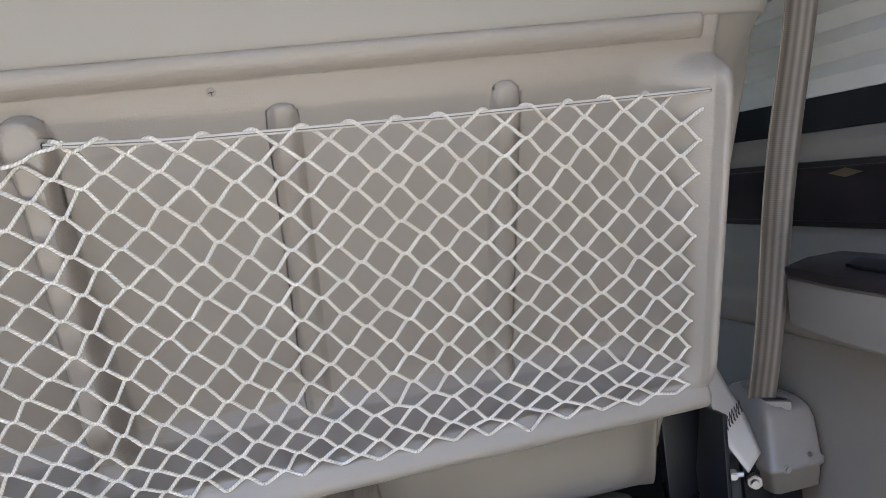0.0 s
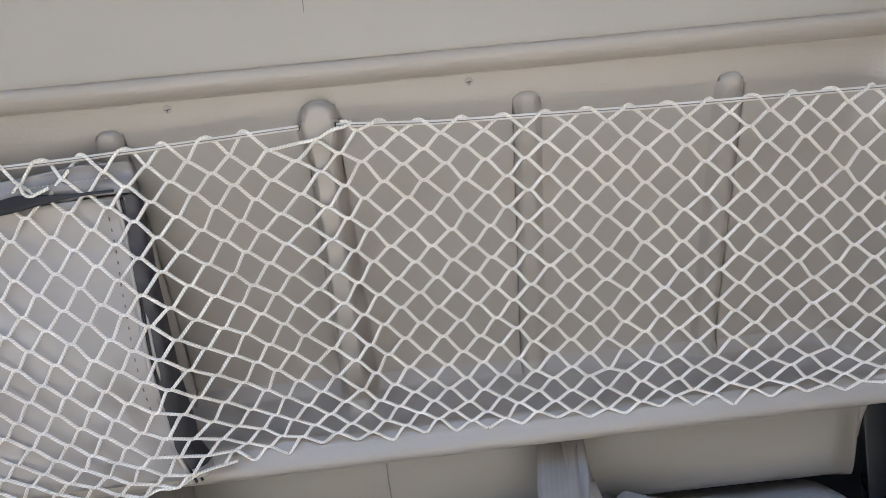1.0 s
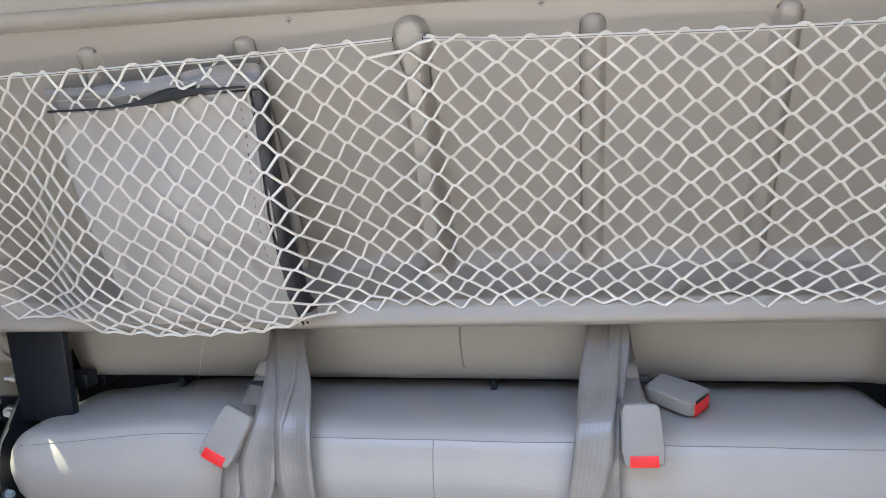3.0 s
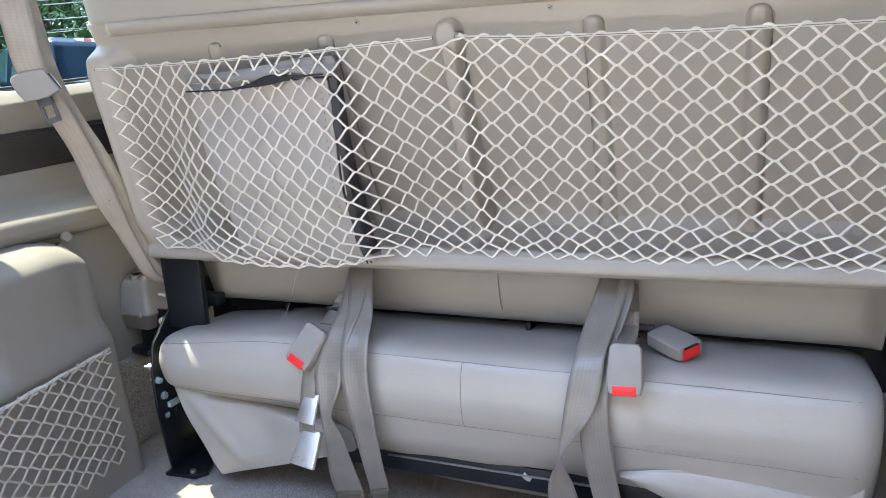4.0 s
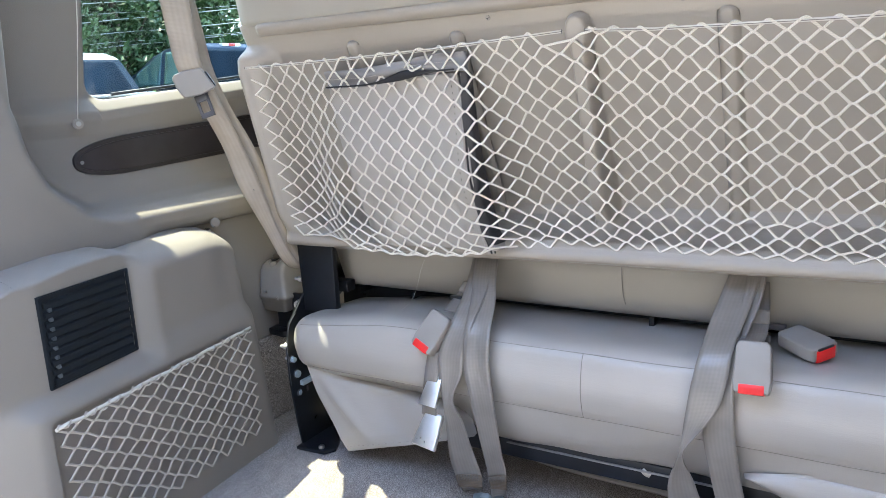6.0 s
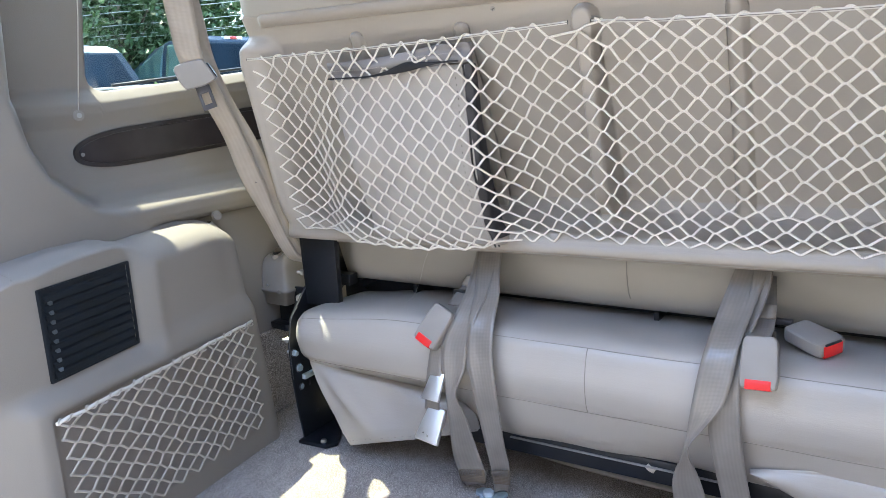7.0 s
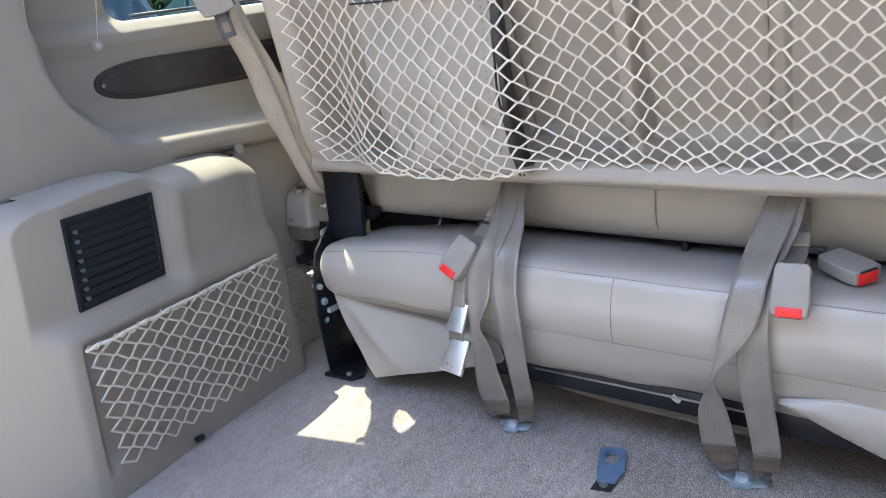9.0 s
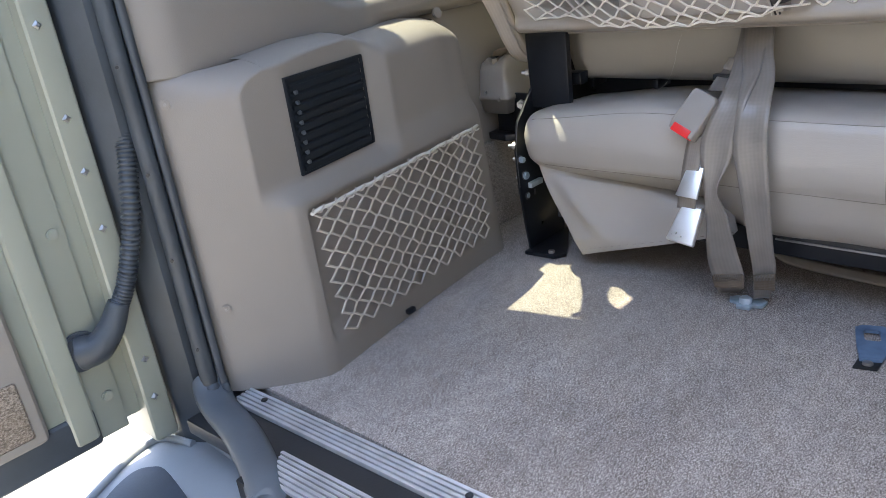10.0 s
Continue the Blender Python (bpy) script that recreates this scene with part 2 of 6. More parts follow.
# Teal base colour paints in the trees and daylight that show in the glass.
SIDEGLASS = mat("car_glass_with_daylight", (0.055, 0.105, 0.105), 0.08, var=0.5, scale=1.6, bump=0, spec=0.35)
RAILCAP = mat("rail_cap", (0.42, 0.44, 0.45), 0.4, var=0.2, bump=0)
REDLENS = mat("red_lens", (0.5, 0.03, 0.03), 0.2, bump=0)
WHITELENS = mat("clear_lens", (0.75, 0.75, 0.78), 0.15, bump=0)
EMBLEM = mat("brass_emblem", (0.45, 0.36, 0.22), 0.3, metal=0.8, bump=0)


# ---- building tools ----
def sstep(a, b, x):
    t = min(1.0, max(0.0, (x - a) / (b - a)))
    return t * t * (3 - 2 * t)


def mix(a, b, t):
    return a + (b - a) * t


def interp(tab, x):
    if x <= tab[0][0]:
        return tab[0][1]
    for (a, va), (b, vb) in zip(tab, tab[1:]):
        if x <= b:
            return mix(va, vb, (x - a) / (b - a))
    return tab[-1][1]


def catmull(pts, n, closed=False):
    """Points resampled along a smooth curve, n steps for each span."""
    P = [Vector(p) for p in pts]
    k = len(P)
    out = []
    for i in range(k if closed else k - 1):
        if closed:
            p0, p1, p2, p3 = P[i - 1], P[i], P[(i + 1) % k], P[(i + 2) % k]
        else:
            p0, p1, p2, p3 = P[max(i - 1, 0)], P[i], P[i + 1], P[min(i + 2, k - 1)]
        for j in range(n):
            t = j / n
            out.append(0.5 * (2 * p1 + (p2 - p0) * t + (2 * p0 - 5 * p1 + 4 * p2 - p3) * t * t + (3 * p1 - p0 - 3 * p2 + p3) * t ** 3))
    if not closed:
        out.append(P[-1])
    return out


class Shape:
    """Vertices, faces and strip coordinates of one mesh."""

    def __init__(self):
        self.v, self.f, self.uv, self.smooth = [], [], [], []

    def face(self, idx, uv=None, smooth=True):
        self.f.append(tuple(idx))
        self.uv.append(uv or [(0, 0)] * len(idx))
        self.smooth.append(smooth)

    def grid(self, fn, us, vs, smooth=True, flip=False, wrap=False):
        o = len(self.v)
        for u in us:
            for w in vs:
                self.v.append(tuple(fn(u, w)))
        n = len(vs)
        for i in range(len(us) - 1 + (1 if wrap else 0)):
            i2 = (i + 1) % len(us)
            for j in range(n - 1):
                q = [o + i * n + j, o + i2 * n + j, o + i2 * n + j + 1, o + i * n + j + 1]
                self.face(q[::-1] if flip else q, None, smooth)
        return self

    def rings(self, rings, closed=True, caps=True, smooth=True, uvs=None):
        o, n = len(self.v), len(rings[0])
        for r in rings:
            self.v.extend(tuple(p) for p in r)
        for i in range(len(rings) - 1):
            for j in range(n if closed else n - 1):
                k = (j + 1) % n
                u = None
                if uvs:
                    u = [(j / n, uvs[i]), ((j + 1) / n, uvs[i]), ((j + 1) / n, uvs[i + 1]), (j / n, uvs[i + 1])]
                self.face((o + i * n + j, o + i * n + k, o + (i + 1) * n + k, o + (i + 1) * n + j), u, smooth)
        if caps and closed:
            self.face(tuple(o + j for j in range(n))[::-1], None, False)
            e = o + (len(rings) - 1) * n
            self.face(tuple(e + j for j in range(n)), None, False)
        return self

    def tube(self, pts, r, n=6, caps=True):
        P = [Vector(p) for p in pts]
        rings, uvs, s = [], [], 0.0
        ref = Vector((0.13, 0.31, 0.94))
        for i, p in enumerate(P):
            d = (P[min(i + 1, len(P) - 1)] - P[max(i - 1, 0)]).normalized()
            a = d.cross(ref)
            if a.length < 0.05:
                a = d.cross(Vector((1, 0.2, 0)))
            a.normalize()
            b = d.cross(a)
            rr = r[i] if isinstance(r, (list, tuple)) else r
            rings.append([p + (a * math.cos(2 * math.pi * j / n) + b * math.sin(2 * math.pi * j / n)) * rr for j in range(n)])
            if i:
                s += (p - P[i - 1]).length
            uvs.append(s)
        return self.rings(rings, True, caps, True, uvs)

    def ribbon(self, left, right, n=8, across=6, thick=0.0014, curl=0.0):
        """A strap between two edge lines."""
        L, R = catmull(left, n), catmull(right, n)
        rows, s, last = [], 0.0, None
        uvs = []
        for i in range(len(L)):
            a, b = L[i], R[i]
            t = (L[min(i + 1, len(L) - 1)] - L[max(i - 1, 0)])
            nn = (b - a).cross(t).normalized()
            c = (a + b) / 2
            if last is not None:
                s += (c - last).length
            last = c
            uvs.append(s)
            top = [a.lerp(b, k / across) + nn * (thick / 2 + curl * math.sin(math.pi * k / across)) for k in range(across + 1)]
            bot = [a.lerp(b, k / across) + nn * (-thick / 2 + curl * math.sin(math.pi * k / across)) for k in range(across, -1, -1)]
            rows.append(top + bot)
        o, m = len(self.v), len(rows[0])
        for r in rows:
            self.v.extend(tuple(p) for p in r)
        for i in range(len(rows) - 1):
            for j in range(m):
                k = (j + 1) % m
                ja = j if j <= across else m - 1 - j
                ka = k if k <= across else m - 1 - k
                self.face((o + i * m + j, o + i * m + k, o + (i + 1) * m + k, o + (i + 1) * m + j),
                          [(ja / across, uvs[i]), (ka / across, uvs[i]), (ka / across, uvs[i + 1]), (ja / across, uvs[i + 1])])
        self.face(tuple(o + j for j in range(m))[::-1], None, False)
        self.face(tuple(o + (len(rows) - 1) * m + j for j in range(m)), None, False)
        return self

    def weld(self):
        """Joins points that lie in one place."""
        seen, place = {}, []
        pts = []
        for p in self.v:
            k = tuple(round(q, 5) for q in p)
            if k not in seen:
                seen[k] = len(pts)
                pts.append(p)
            place.append(seen[k])
        self.v = pts
        self.f = [tuple(place[q] for q in f) for f in self.f]
        return self

    def mesh(self, name):
        me = bpy.data.meshes.new(name)
        me.from_pydata(self.v, [], self.f)
        me.polygons.foreach_set("use_smooth", self.smooth)
        lay = me.uv_layers.new(name="UVMap")
        flat = [c for u in self.uv for p in u for c in p]
        lay.data.foreach_set("uv", flat)
        me.update()
        return me


def bm_mesh(bm, name, smooth=30):
    me = bpy.data.meshes.new(name)
    bmesh.ops.recalc_face_normals(bm, faces=bm.faces)
    for f in bm.faces:
        f.smooth = True
    for e in bm.edges:
        e.smooth = len(e.link_faces) == 2 and e.calc_face_angle(0) < radians(smooth)
    bm.to_mesh(me)
    bm.free()
    return me


def thing(name, label, category, at=(0, 0, 0), group="", kind=""):
    ob = new(name)
    ob.empty_display_size = 0.05
    ob.location = at
    return tagged(ob, label, category, group, kind)


def part(name, data, material, parent=None, label="", smooth=30):
    """One mesh object, given in world places, under a thing or part."""
    me = data.mesh(name) if isinstance(data, Shape) else (bm_mesh(data, name, smooth) if isinstance(data, bmesh.types.BMesh) else data)
    me.materials.append(material)
    ob = new(name, me)
    if parent is not None:
        ob.parent = parent
        off = Vector((0, 0, 0))
        p = parent
        while p is not None:
            off += p.location
            p = p.parent
        ob.location = -off
    return tagged(ob, label)


def box(lo, hi, bev=0.004, seg=2, m=None):
    bm = bmesh.new()
    c = [(a + b) / 2 for a, b in zip(lo, hi)]
    bmesh.ops.create_cube(bm, size=1, matrix=Matrix.LocRotScale(c, None, [b - a for a, b in zip(lo, hi)]))
    if bev:
        bmesh.ops.bevel(bm, geom=list(bm.edges), offset=bev, segments=seg, affect="EDGES", profile=0.6)
    if m is not None:
        bmesh.ops.transform(bm, matrix=m, verts=bm.verts)
    return bm


def prism(poly, axis, lo, hi, bev=0.003, seg=2):
    """A flat outline in the other two axes, drawn out along one axis."""
    bm = bmesh.new()
    def put(p, h):
        q = list(p)
        q.insert(axis, h)
        return bm.verts.new(q)
    a = [put(p, lo) for p in poly]
    b = [put(p, hi) for p in poly]
    bm.faces.new(a)
    bm.faces.new(b[::-1])
    for i in range(len(poly)):
        j = (i + 1) % len(poly)
        bm.faces.new((a[i], b[i], b[j], a[j]))
    bmesh.ops.recalc_face_normals(bm, faces=bm.faces)
    if bev:
        ed = [e for e in bm.edges if e.calc_face_angle(0) > radians(25)]
        bmesh.ops.bevel(bm, geom=ed, offset=bev, segments=seg, affect="EDGES", profile=0.6)
    return bm


def disc(at, axis, r, h, n=20, bev=0.0):
    """A short round body standing on at along axis."""
    bm = bmesh.new()
    q = Vector(axis).normalized().to_track_quat("Z", "Y").to_matrix().to_4x4()
    bmesh.ops.create_cone(bm, cap_ends=True, segments=n, radius1=r, radius2=r * 0.94, depth=h, matrix=Matrix.Translation(Vector(at) + Vector(axis).normalized() * h / 2) @ q)
    if bev:
        ed = [e for e in bm.edges if e.calc_face_angle(0) > radians(40)]
        bmesh.ops.bevel(bm, geom=ed, offset=bev, segments=2, affect="EDGES")
    return bm


def solid(ob, t, offset=-1.0):
    md = ob.modifiers.new("thickness", "SOLIDIFY")
    md.thickness, md.offset = t, offset
    return ob


def lin(a, b, n):
    return [a + (b - a) * i / n for i in range(n + 1)]


GROUND_Z = -0.68

# ---- ground and van shell ----
def lot_z(x):
    """Ground height, raised toward the parked trucks so that they fit the camera's view."""
    return GROUND_Z + 0.36 * sstep(-2.5, -7.5, x)


g = Shape().grid(lambda u, w: (u, w, lot_z(u)), [-400, -60, -12] + lin(-7.5, -2.5, 16) + [20, 400], lin(-400, 400, 8))
tagged(part("ground", g, CONC), "pale sunlit concrete parking lot", "ground", kind="structure")

# Unseen wall added behind the camera; its extent balances the light in the van.
tagged(part("light_block_wall", box((-16.0, -9.3, GROUND_Z), (12.0, -9.0, 8.0), 0.02), FARWALL), "unseen plain brown wall added to block low sky light", "wall", kind="structure")

floor = tagged(part("floor", box((-1.0, -0.625, -0.03), (1.0, 3.2, 0.0), 0.003), CARPET), "grey-brown cut-pile carpet on the cargo floor", "floor", kind="structure")
tagged(part("floor_underside", box((-0.98, -0.70, -0.12), (0.98, 3.2, -0.034), 0.0), BLACK), "black underbody below the cargo floor", "underbody", kind="structure")
tagged(part("ceiling", box((-0.975, -0.66, 1.59), (0.975, 3.2, 1.65), 0.01), HEADLINER), "beige cloth headliner", "ceiling", kind="structure")
tagged(part("wall_front", box((-1.0, 2.6, 0.0), (1.0, 2.66, 1.59), 0.0), TRIM), "plain taupe cabin end behind the seat", "wall", kind="structure")


def wheel_wall(side):
    s = side
    a, b = sorted((s * 0.885, s * 1.0))
    return box((a, -0.60, 0.0), (b, 3.2, 0.53), 0.004)


def bay_x(z):
    """Depth of the window bay by height: ledge, hollow, wood strip, sill."""
    return interp(((0.53, 0.868), (0.540, 0.856), (0.555, 0.850), (0.572, 0.848), (0.580, 0.854), (0.588, 0.872), (0.594, 0.895), (0.61, 0.918), (0.63, 0.930), (0.66, 0.938), (0.74, 0.944), (0.768, 0.936), (0.785, 0.938), (0.80, 0.953), (0.812, 0.968), (0.82, 0.972)), z)


def pillar_x(y, z):
    base = 0.80 + 0.10 * max(0, y + 0.62) + 0.03 * max(0, z - 0.6)
    back = max(0.0, -0.60 - y)
    return base + 5.0 * back * back


def rim_y(z):
    return interp(((0.53, -0.18), (0.57, -0.23), (0.60, -0.295), (0.66, -0.365), (0.72, -0.395), (0.80, -0.412), (1.0, -0.395), (1.42, -0.38)), z)


def upper_x(y, z):
    r = rim_y(z)
    w = 1 - sstep(r - 0.025, r + 0.055, y)
    low = mix(bay_x(z), 0.972, 0.0)
    return mix(low, pillar_x(y, z), w)


WIN_Y0, WIN_Z0, WIN_R, WIN_Y1, WIN_Z1 = -0.188, 0.806, 0.035, 0.95, 1.575


def win_bottom(y):
    d = y - WIN_Y0
    if d >= WIN_R:
        return WIN_Z0
    return WIN_Z0 + WIN_R - math.sqrt(max(0.0, WIN_R ** 2 - (WIN_R - d) ** 2))


def rise(y, z):
    """Shears the bay's mouldings up toward the front, to fit the camera's view."""
    return 0.082 * max(0.0, min(y, 1.2) + 0.19) * sstep(0.53, 0.80, z) * (1 - sstep(1.25, 1.45, z))


def upper_trim(side):
    s = side
    sh = Shape()
    def wy(z):
        return WIN_Y0 + 0.12 * max(0.0, z - WIN_Z0 - WIN_R)
    zt = WIN_Z0 + WIN_R
    ks = lin(0, 1, 74)
    sh.grid(lambda k, z: (s * upper_x(mix(-0.675, wy(z), k), z), mix(-0.675, wy(z), k), z), ks, lin(zt, 1.59, 96), flip=(s < 0))
    yb = [mix(-0.675, WIN_Y0, k) for k in ks] + lin(WIN_Y0 + 0.002, WIN_Y0 + 0.06, 14) + lin(WIN_Y0 + 0.08, 2.6, 40)
    def top(y):
        return zt if y <= WIN_Y0 + 1e-6 else win_bottom(y)
    sh.grid(lambda y, k: (s * upper_x(y, mix(0.53, top(y), k)), y, mix(0.53, top(y), k)), yb, lin(0, 1, 90), flip=(s < 0))
    if s < 0:
        sh.v = [(x, y, z + rise(y, z)) for x, y, z in sh.v]
    sh.weld()
    sh.grid(lambda y, z: (s * 0.965, y, z), lin(WIN_Y0, 2.6, 2), lin(WIN_Z1, 1.59, 3), flip=(s < 0))
    sh.grid(lambda y, z: (s * 0.965, y, z), lin(WIN_Y1, 2.6, 2), lin(WIN_Z0, WIN_Z1, 3), flip=(s < 0))
    return sh


def lower_path():
    """Plan line of the lower rear trim, from the door pillar forward; left side."""
    pts = [(-0.885, -0.685), (-0.845, -0.678), (-0.80, -0.655), (-0.745, -0.60), (-0.712, -0.558), (-0.700, -0.53), (-0.706, -0.48), (-0.735, -0.30), (-0.764, -0.05), (-0.770, 0.03), (-0.788, 0.053), (-0.83, 0.066), (-0.875, 0.068)]
    return catmull([(x, y, 0) for x, y in pts], 12)


def lower_trim(side):
    path = lower_path()
    nrm = []
    for i, p in enumerate(path):
        d = (path[min(i + 1, len(path) - 1)] - path[max(i - 1, 0)]).normalized()
        nrm.append(Vector((-d.y, d.x, 0)))
    def at(i, k):
        p, n = path[i], nrm[i]
        y = p.y
        top = interp(((-0.70, 0.531), (-0.62, 0.534), (-0.5, 0.540), (-0.40, 0.548), (-0.31, 0.546), (-0.27, 0.530), (-0.22, 0.534), (-0.10, 0.538), (0.0, 0.530), (0.05, 0.52)), y)
        R = 0.05
        reach = max(0.010, upper_x(max(y, -0.67), 0.535) - abs(p.x) + 0.004)
        if k <= 0.75:
            z, off = (top - R) * k / 0.75, 0.0
        else:
            a = (k - 0.75) / 0.25 * math.pi / 2
            z, off = top - R + R * math.sin(a), reach * (1 - math.cos(a))
        off += 0.01 * z                       # draft
        # shallow step beside the vent
        off += 0.25 * (0.030 + 0.04 * (y + 0.49)) * sstep(-0.27, -0.25, y) * sstep(0.32, 0.37, z)
        # hollow of the side pocket
        pk = sstep(-0.52, -0.50, y) * (1 - sstep(-0.06, -0.03, y)) * sstep(0.05, 0.08, z) * (1 - sstep(0.285, 0.30, z))
        off += 0.020 * pk
        q = p + n * off
        # flat set-back face that carries the vent, ending above the pocket in a step
        face = -(0.7345 + (0.2025 if y > -0.494 else 0.03) * (y + 0.494))
        w = sstep(0.305, 0.345, z) * (1 - sstep(-0.285, -0.262, y))
        q.x = mix(q.x, min(q.x, face), w)
        return (side * -1 * q.x, q.y - 0.055 * z / 0.53 * sstep(-0.10, 0.03, y), z)
    sh = Shape()
    sh.grid(lambda i, k: at(i, k), range(len(path)), lin(0, 1, 90), flip=(side > 0))
    return sh


for side, word in ((-1, "left"), (1, "right")):
    tagged(part("wall_" + word, wheel_wall(side), TRIM), "taupe vinyl-covered lower side wall", "wall", kind="structure")
    ut = part("upper_trim_" + word, upper_trim(side), TRIM)
    solid(ut, 0.004, 1.0)
    tagged(ut, "moulded taupe upper wall trim with a window ledge", "trim", kind="structure")
    a, b = sorted((side * 0.985, side * 1.01))
    skin = box((a, -0.70, -0.30), (b, 3.2, 0.80), 0.0)
    tagged(part("outer_wall_" + word, skin, PAINT), "olive-grey painted van side", "wall", kind="structure")
    tagged(part("outer_pillar_" + word, box((a, -0.70, 0.80), (b, WIN_Y0 - 0.012, 1.67), 0.0), PAINT), "olive-grey painted rear pillar", "wall", kind="structure")
    tagged(part("outer_roof_rail_" + word, box((a, WIN_Y0 - 0.012, 1.625), (b, 3.2, 1.67), 0.0), PAINT), "olive-grey painted roof rail", "wall", kind="structure")
    tagged(part("outer_front_wall_" + word, box((a, WIN_Y1 + 0.01, 0.80), (b, 3.2, 1.51), 0.0), PAINT), "olive-grey painted side panel", "wall", kind="structure")
    win = thing("window_" + word, "fixed side window in a black rubber frame", "window", (side * 0.98, 0.35, 0.8), kind="structure")
    a, b = sorted((side * 0.9765, side * 0.9805))
    pane = part("pane", box((a, WIN_Y0 - 0.01, 0.795), (b, WIN_Y1, 1.505), 0.0), GLASS, win)
    if side > 0:
        part("sill_rail", box((0.952, WIN_Y0, 0.80), (0.974, WIN_Y1, 0.853), 0.006), BLACKPL, win, "dark sill rail under the glass")
    fr = Shape().tube([(side * 0.975, y, 0.814 + (rise(y, 0.814) if side < 0 else 0.004)) for y in lin(WIN_Y0 + 0.06, WIN_Y1, 8)], 0.0035 if side < 0 else 0.0055, 8)
    part("window_frame", fr, RUBBER, win)
    if side < 0:
        tagged(part("lower_trim_" + word, lower_trim(side), TRIM), "moulded taupe lower corner trim with a net pocket", "trim", kind="structure")

for side, word in ((-1, "left"), (1, "right")):
    a, b = sorted((side * 0.868, side * 0.8835))
    tagged(part("side_carpet_" + word, box((a, 0.045, 0.0), (b, 2.6, 0.215), 0.006), CARPET), "grey-brown carpet carried up the side wall", "carpet", kind="structure")
tagged(part("roof", box((-1.01, -0.70, 1.67), (1.01, 3.2, 1.71), 0.01), PAINT), "olive-grey painted van roof", "roof", kind="structure")

# ---- seat back with moulded storage panel ----
def y_front(z):
    return -0.022 + (0.87 - z) * 0.245


def y_back(z):
    return 0.010 + (0.885 - z) * 0.46


def panel_y(x, z):
    ax = abs(x)
    yb = y_back(z)
    # sloping shelf at the bottom of the pocket, then the front lip
    shelf = interp(((0.480, 0.0), (0.500, 0.02), (0.515, 0.10), (0.555, 0.80), (0.575, 0.97), (0.595, 1.0)), z)
    yf = y_front(z)
    y = mix(yf, yb, shelf)
    # ribs standing out of the back
    for c in (0.22, 0.44):
        w = (1 - sstep(0.005, 0.0165, abs(ax - c))) * sstep(0.55, 0.575, z)
        d = max(0.0, z - 0.874)
        w *= 1 - sstep(0.010, 0.017, math.hypot(d, (ax - c) * 0.9)) if d > 0 else 1.0
        y -= 0.011 * w
    w3 = 1 - sstep(mix(0.014, 0.008, sstep(0.875, 0.84, z)), mix(0.024, 0.017, sstep(0.875, 0.84, z)) + 0.02 * max(0, 0.84 - z), ax)
    d = max(0.0, z - 0.878)
    if d > 0:
        w3 *= 1 - sstep(0.012, 0.024, math.hypot(d, ax))
    h3 = 0.024 + 0.15 * max(0.0, 0.88 - z)
    y -= w3 * h3 * sstep(0.52, 0.60, z)
    # side walls of the pocket
    ws = (sstep(0.580, 0.664, ax) if x > 0 else sstep(0.622, 0.680, ax)) * (1 - sstep(0.868, 0.903, z))
    y = mix(y, min(y, yf), ws)
    # bottom lip bead
    y -= 0.010 * math.exp(-((z - 0.482) / 0.013) ** 2)
    # top bead with rounded ends
    xe = max(0.0, ax - 0.642)
    zc = 0.926 - 8.0 * xe * xe
    y -= 0.011 * math.sqrt(max(0.0, 1 - (abs(z - zc) / 0.0098) ** 2)) * (1 - sstep(0.645, 0.665, ax))
    # rounded proud rim down both sides
    y -= 0.016 * math.exp(-((ax - (0.688 if x > 0 else 0.696)) / (0.016 if x > 0 else 0.011)) ** 2) * sstep(0.50, 0.56, z) * (1 - sstep(0.84, 0.90, z))
    # turned-back rims
    y += 0.040 * sstep(0.697, 0.716, ax) ** 2
    y += 0.030 * (1 - sstep(0.466, 0.480, z)) ** 2
    y += 0.014 * sstep(0.934, 0.942, z)
    return y


def lift(x, z):
    """The lip rises gently along its length."""
    return z + (0.0135 + 0.013 * x) * (1 - sstep(0.49, 0.54, z))


def panel_grid():
    xs = sorted(set([round(v, 5) for v in lin(-0.714, 0.714, 366)] + [round(s * (c + d), 5) for s in (-1, 1) for c in (0.22, 0.44, 0.0) for d in lin(-0.016, 0.016, 12)]))
    zs = lin(0.462, 0.500, 22)[:-1] + lin(0.500, 0.60, 40)[:-1] + lin(0.60, 0.86, 40)[:-1] + lin(0.86, 0.943, 70)
    def tuck(x, z):
        # one end is narrower, the more so toward the bottom
        return x - (0.030 + 0.008 * min(1.0, max(0.0, (0.86 - z) / 0.38))) * sstep(0.64, 0.712, x)
    return Shape().grid(lambda x, z: (tuck(x, z), panel_y(x, z), lift(x, z)), xs, zs)


seatback = thing("bench_seat_back", "taupe vinyl bench seat back with a moulded plastic rear storage panel", "seat", (0, 0.1, 0.46))
pn = part("storage_panel", panel_grid(), PLASTIC, seatback, "moulded taupe plastic storage panel with ribs")
solid(pn, 0.003, 1.0)


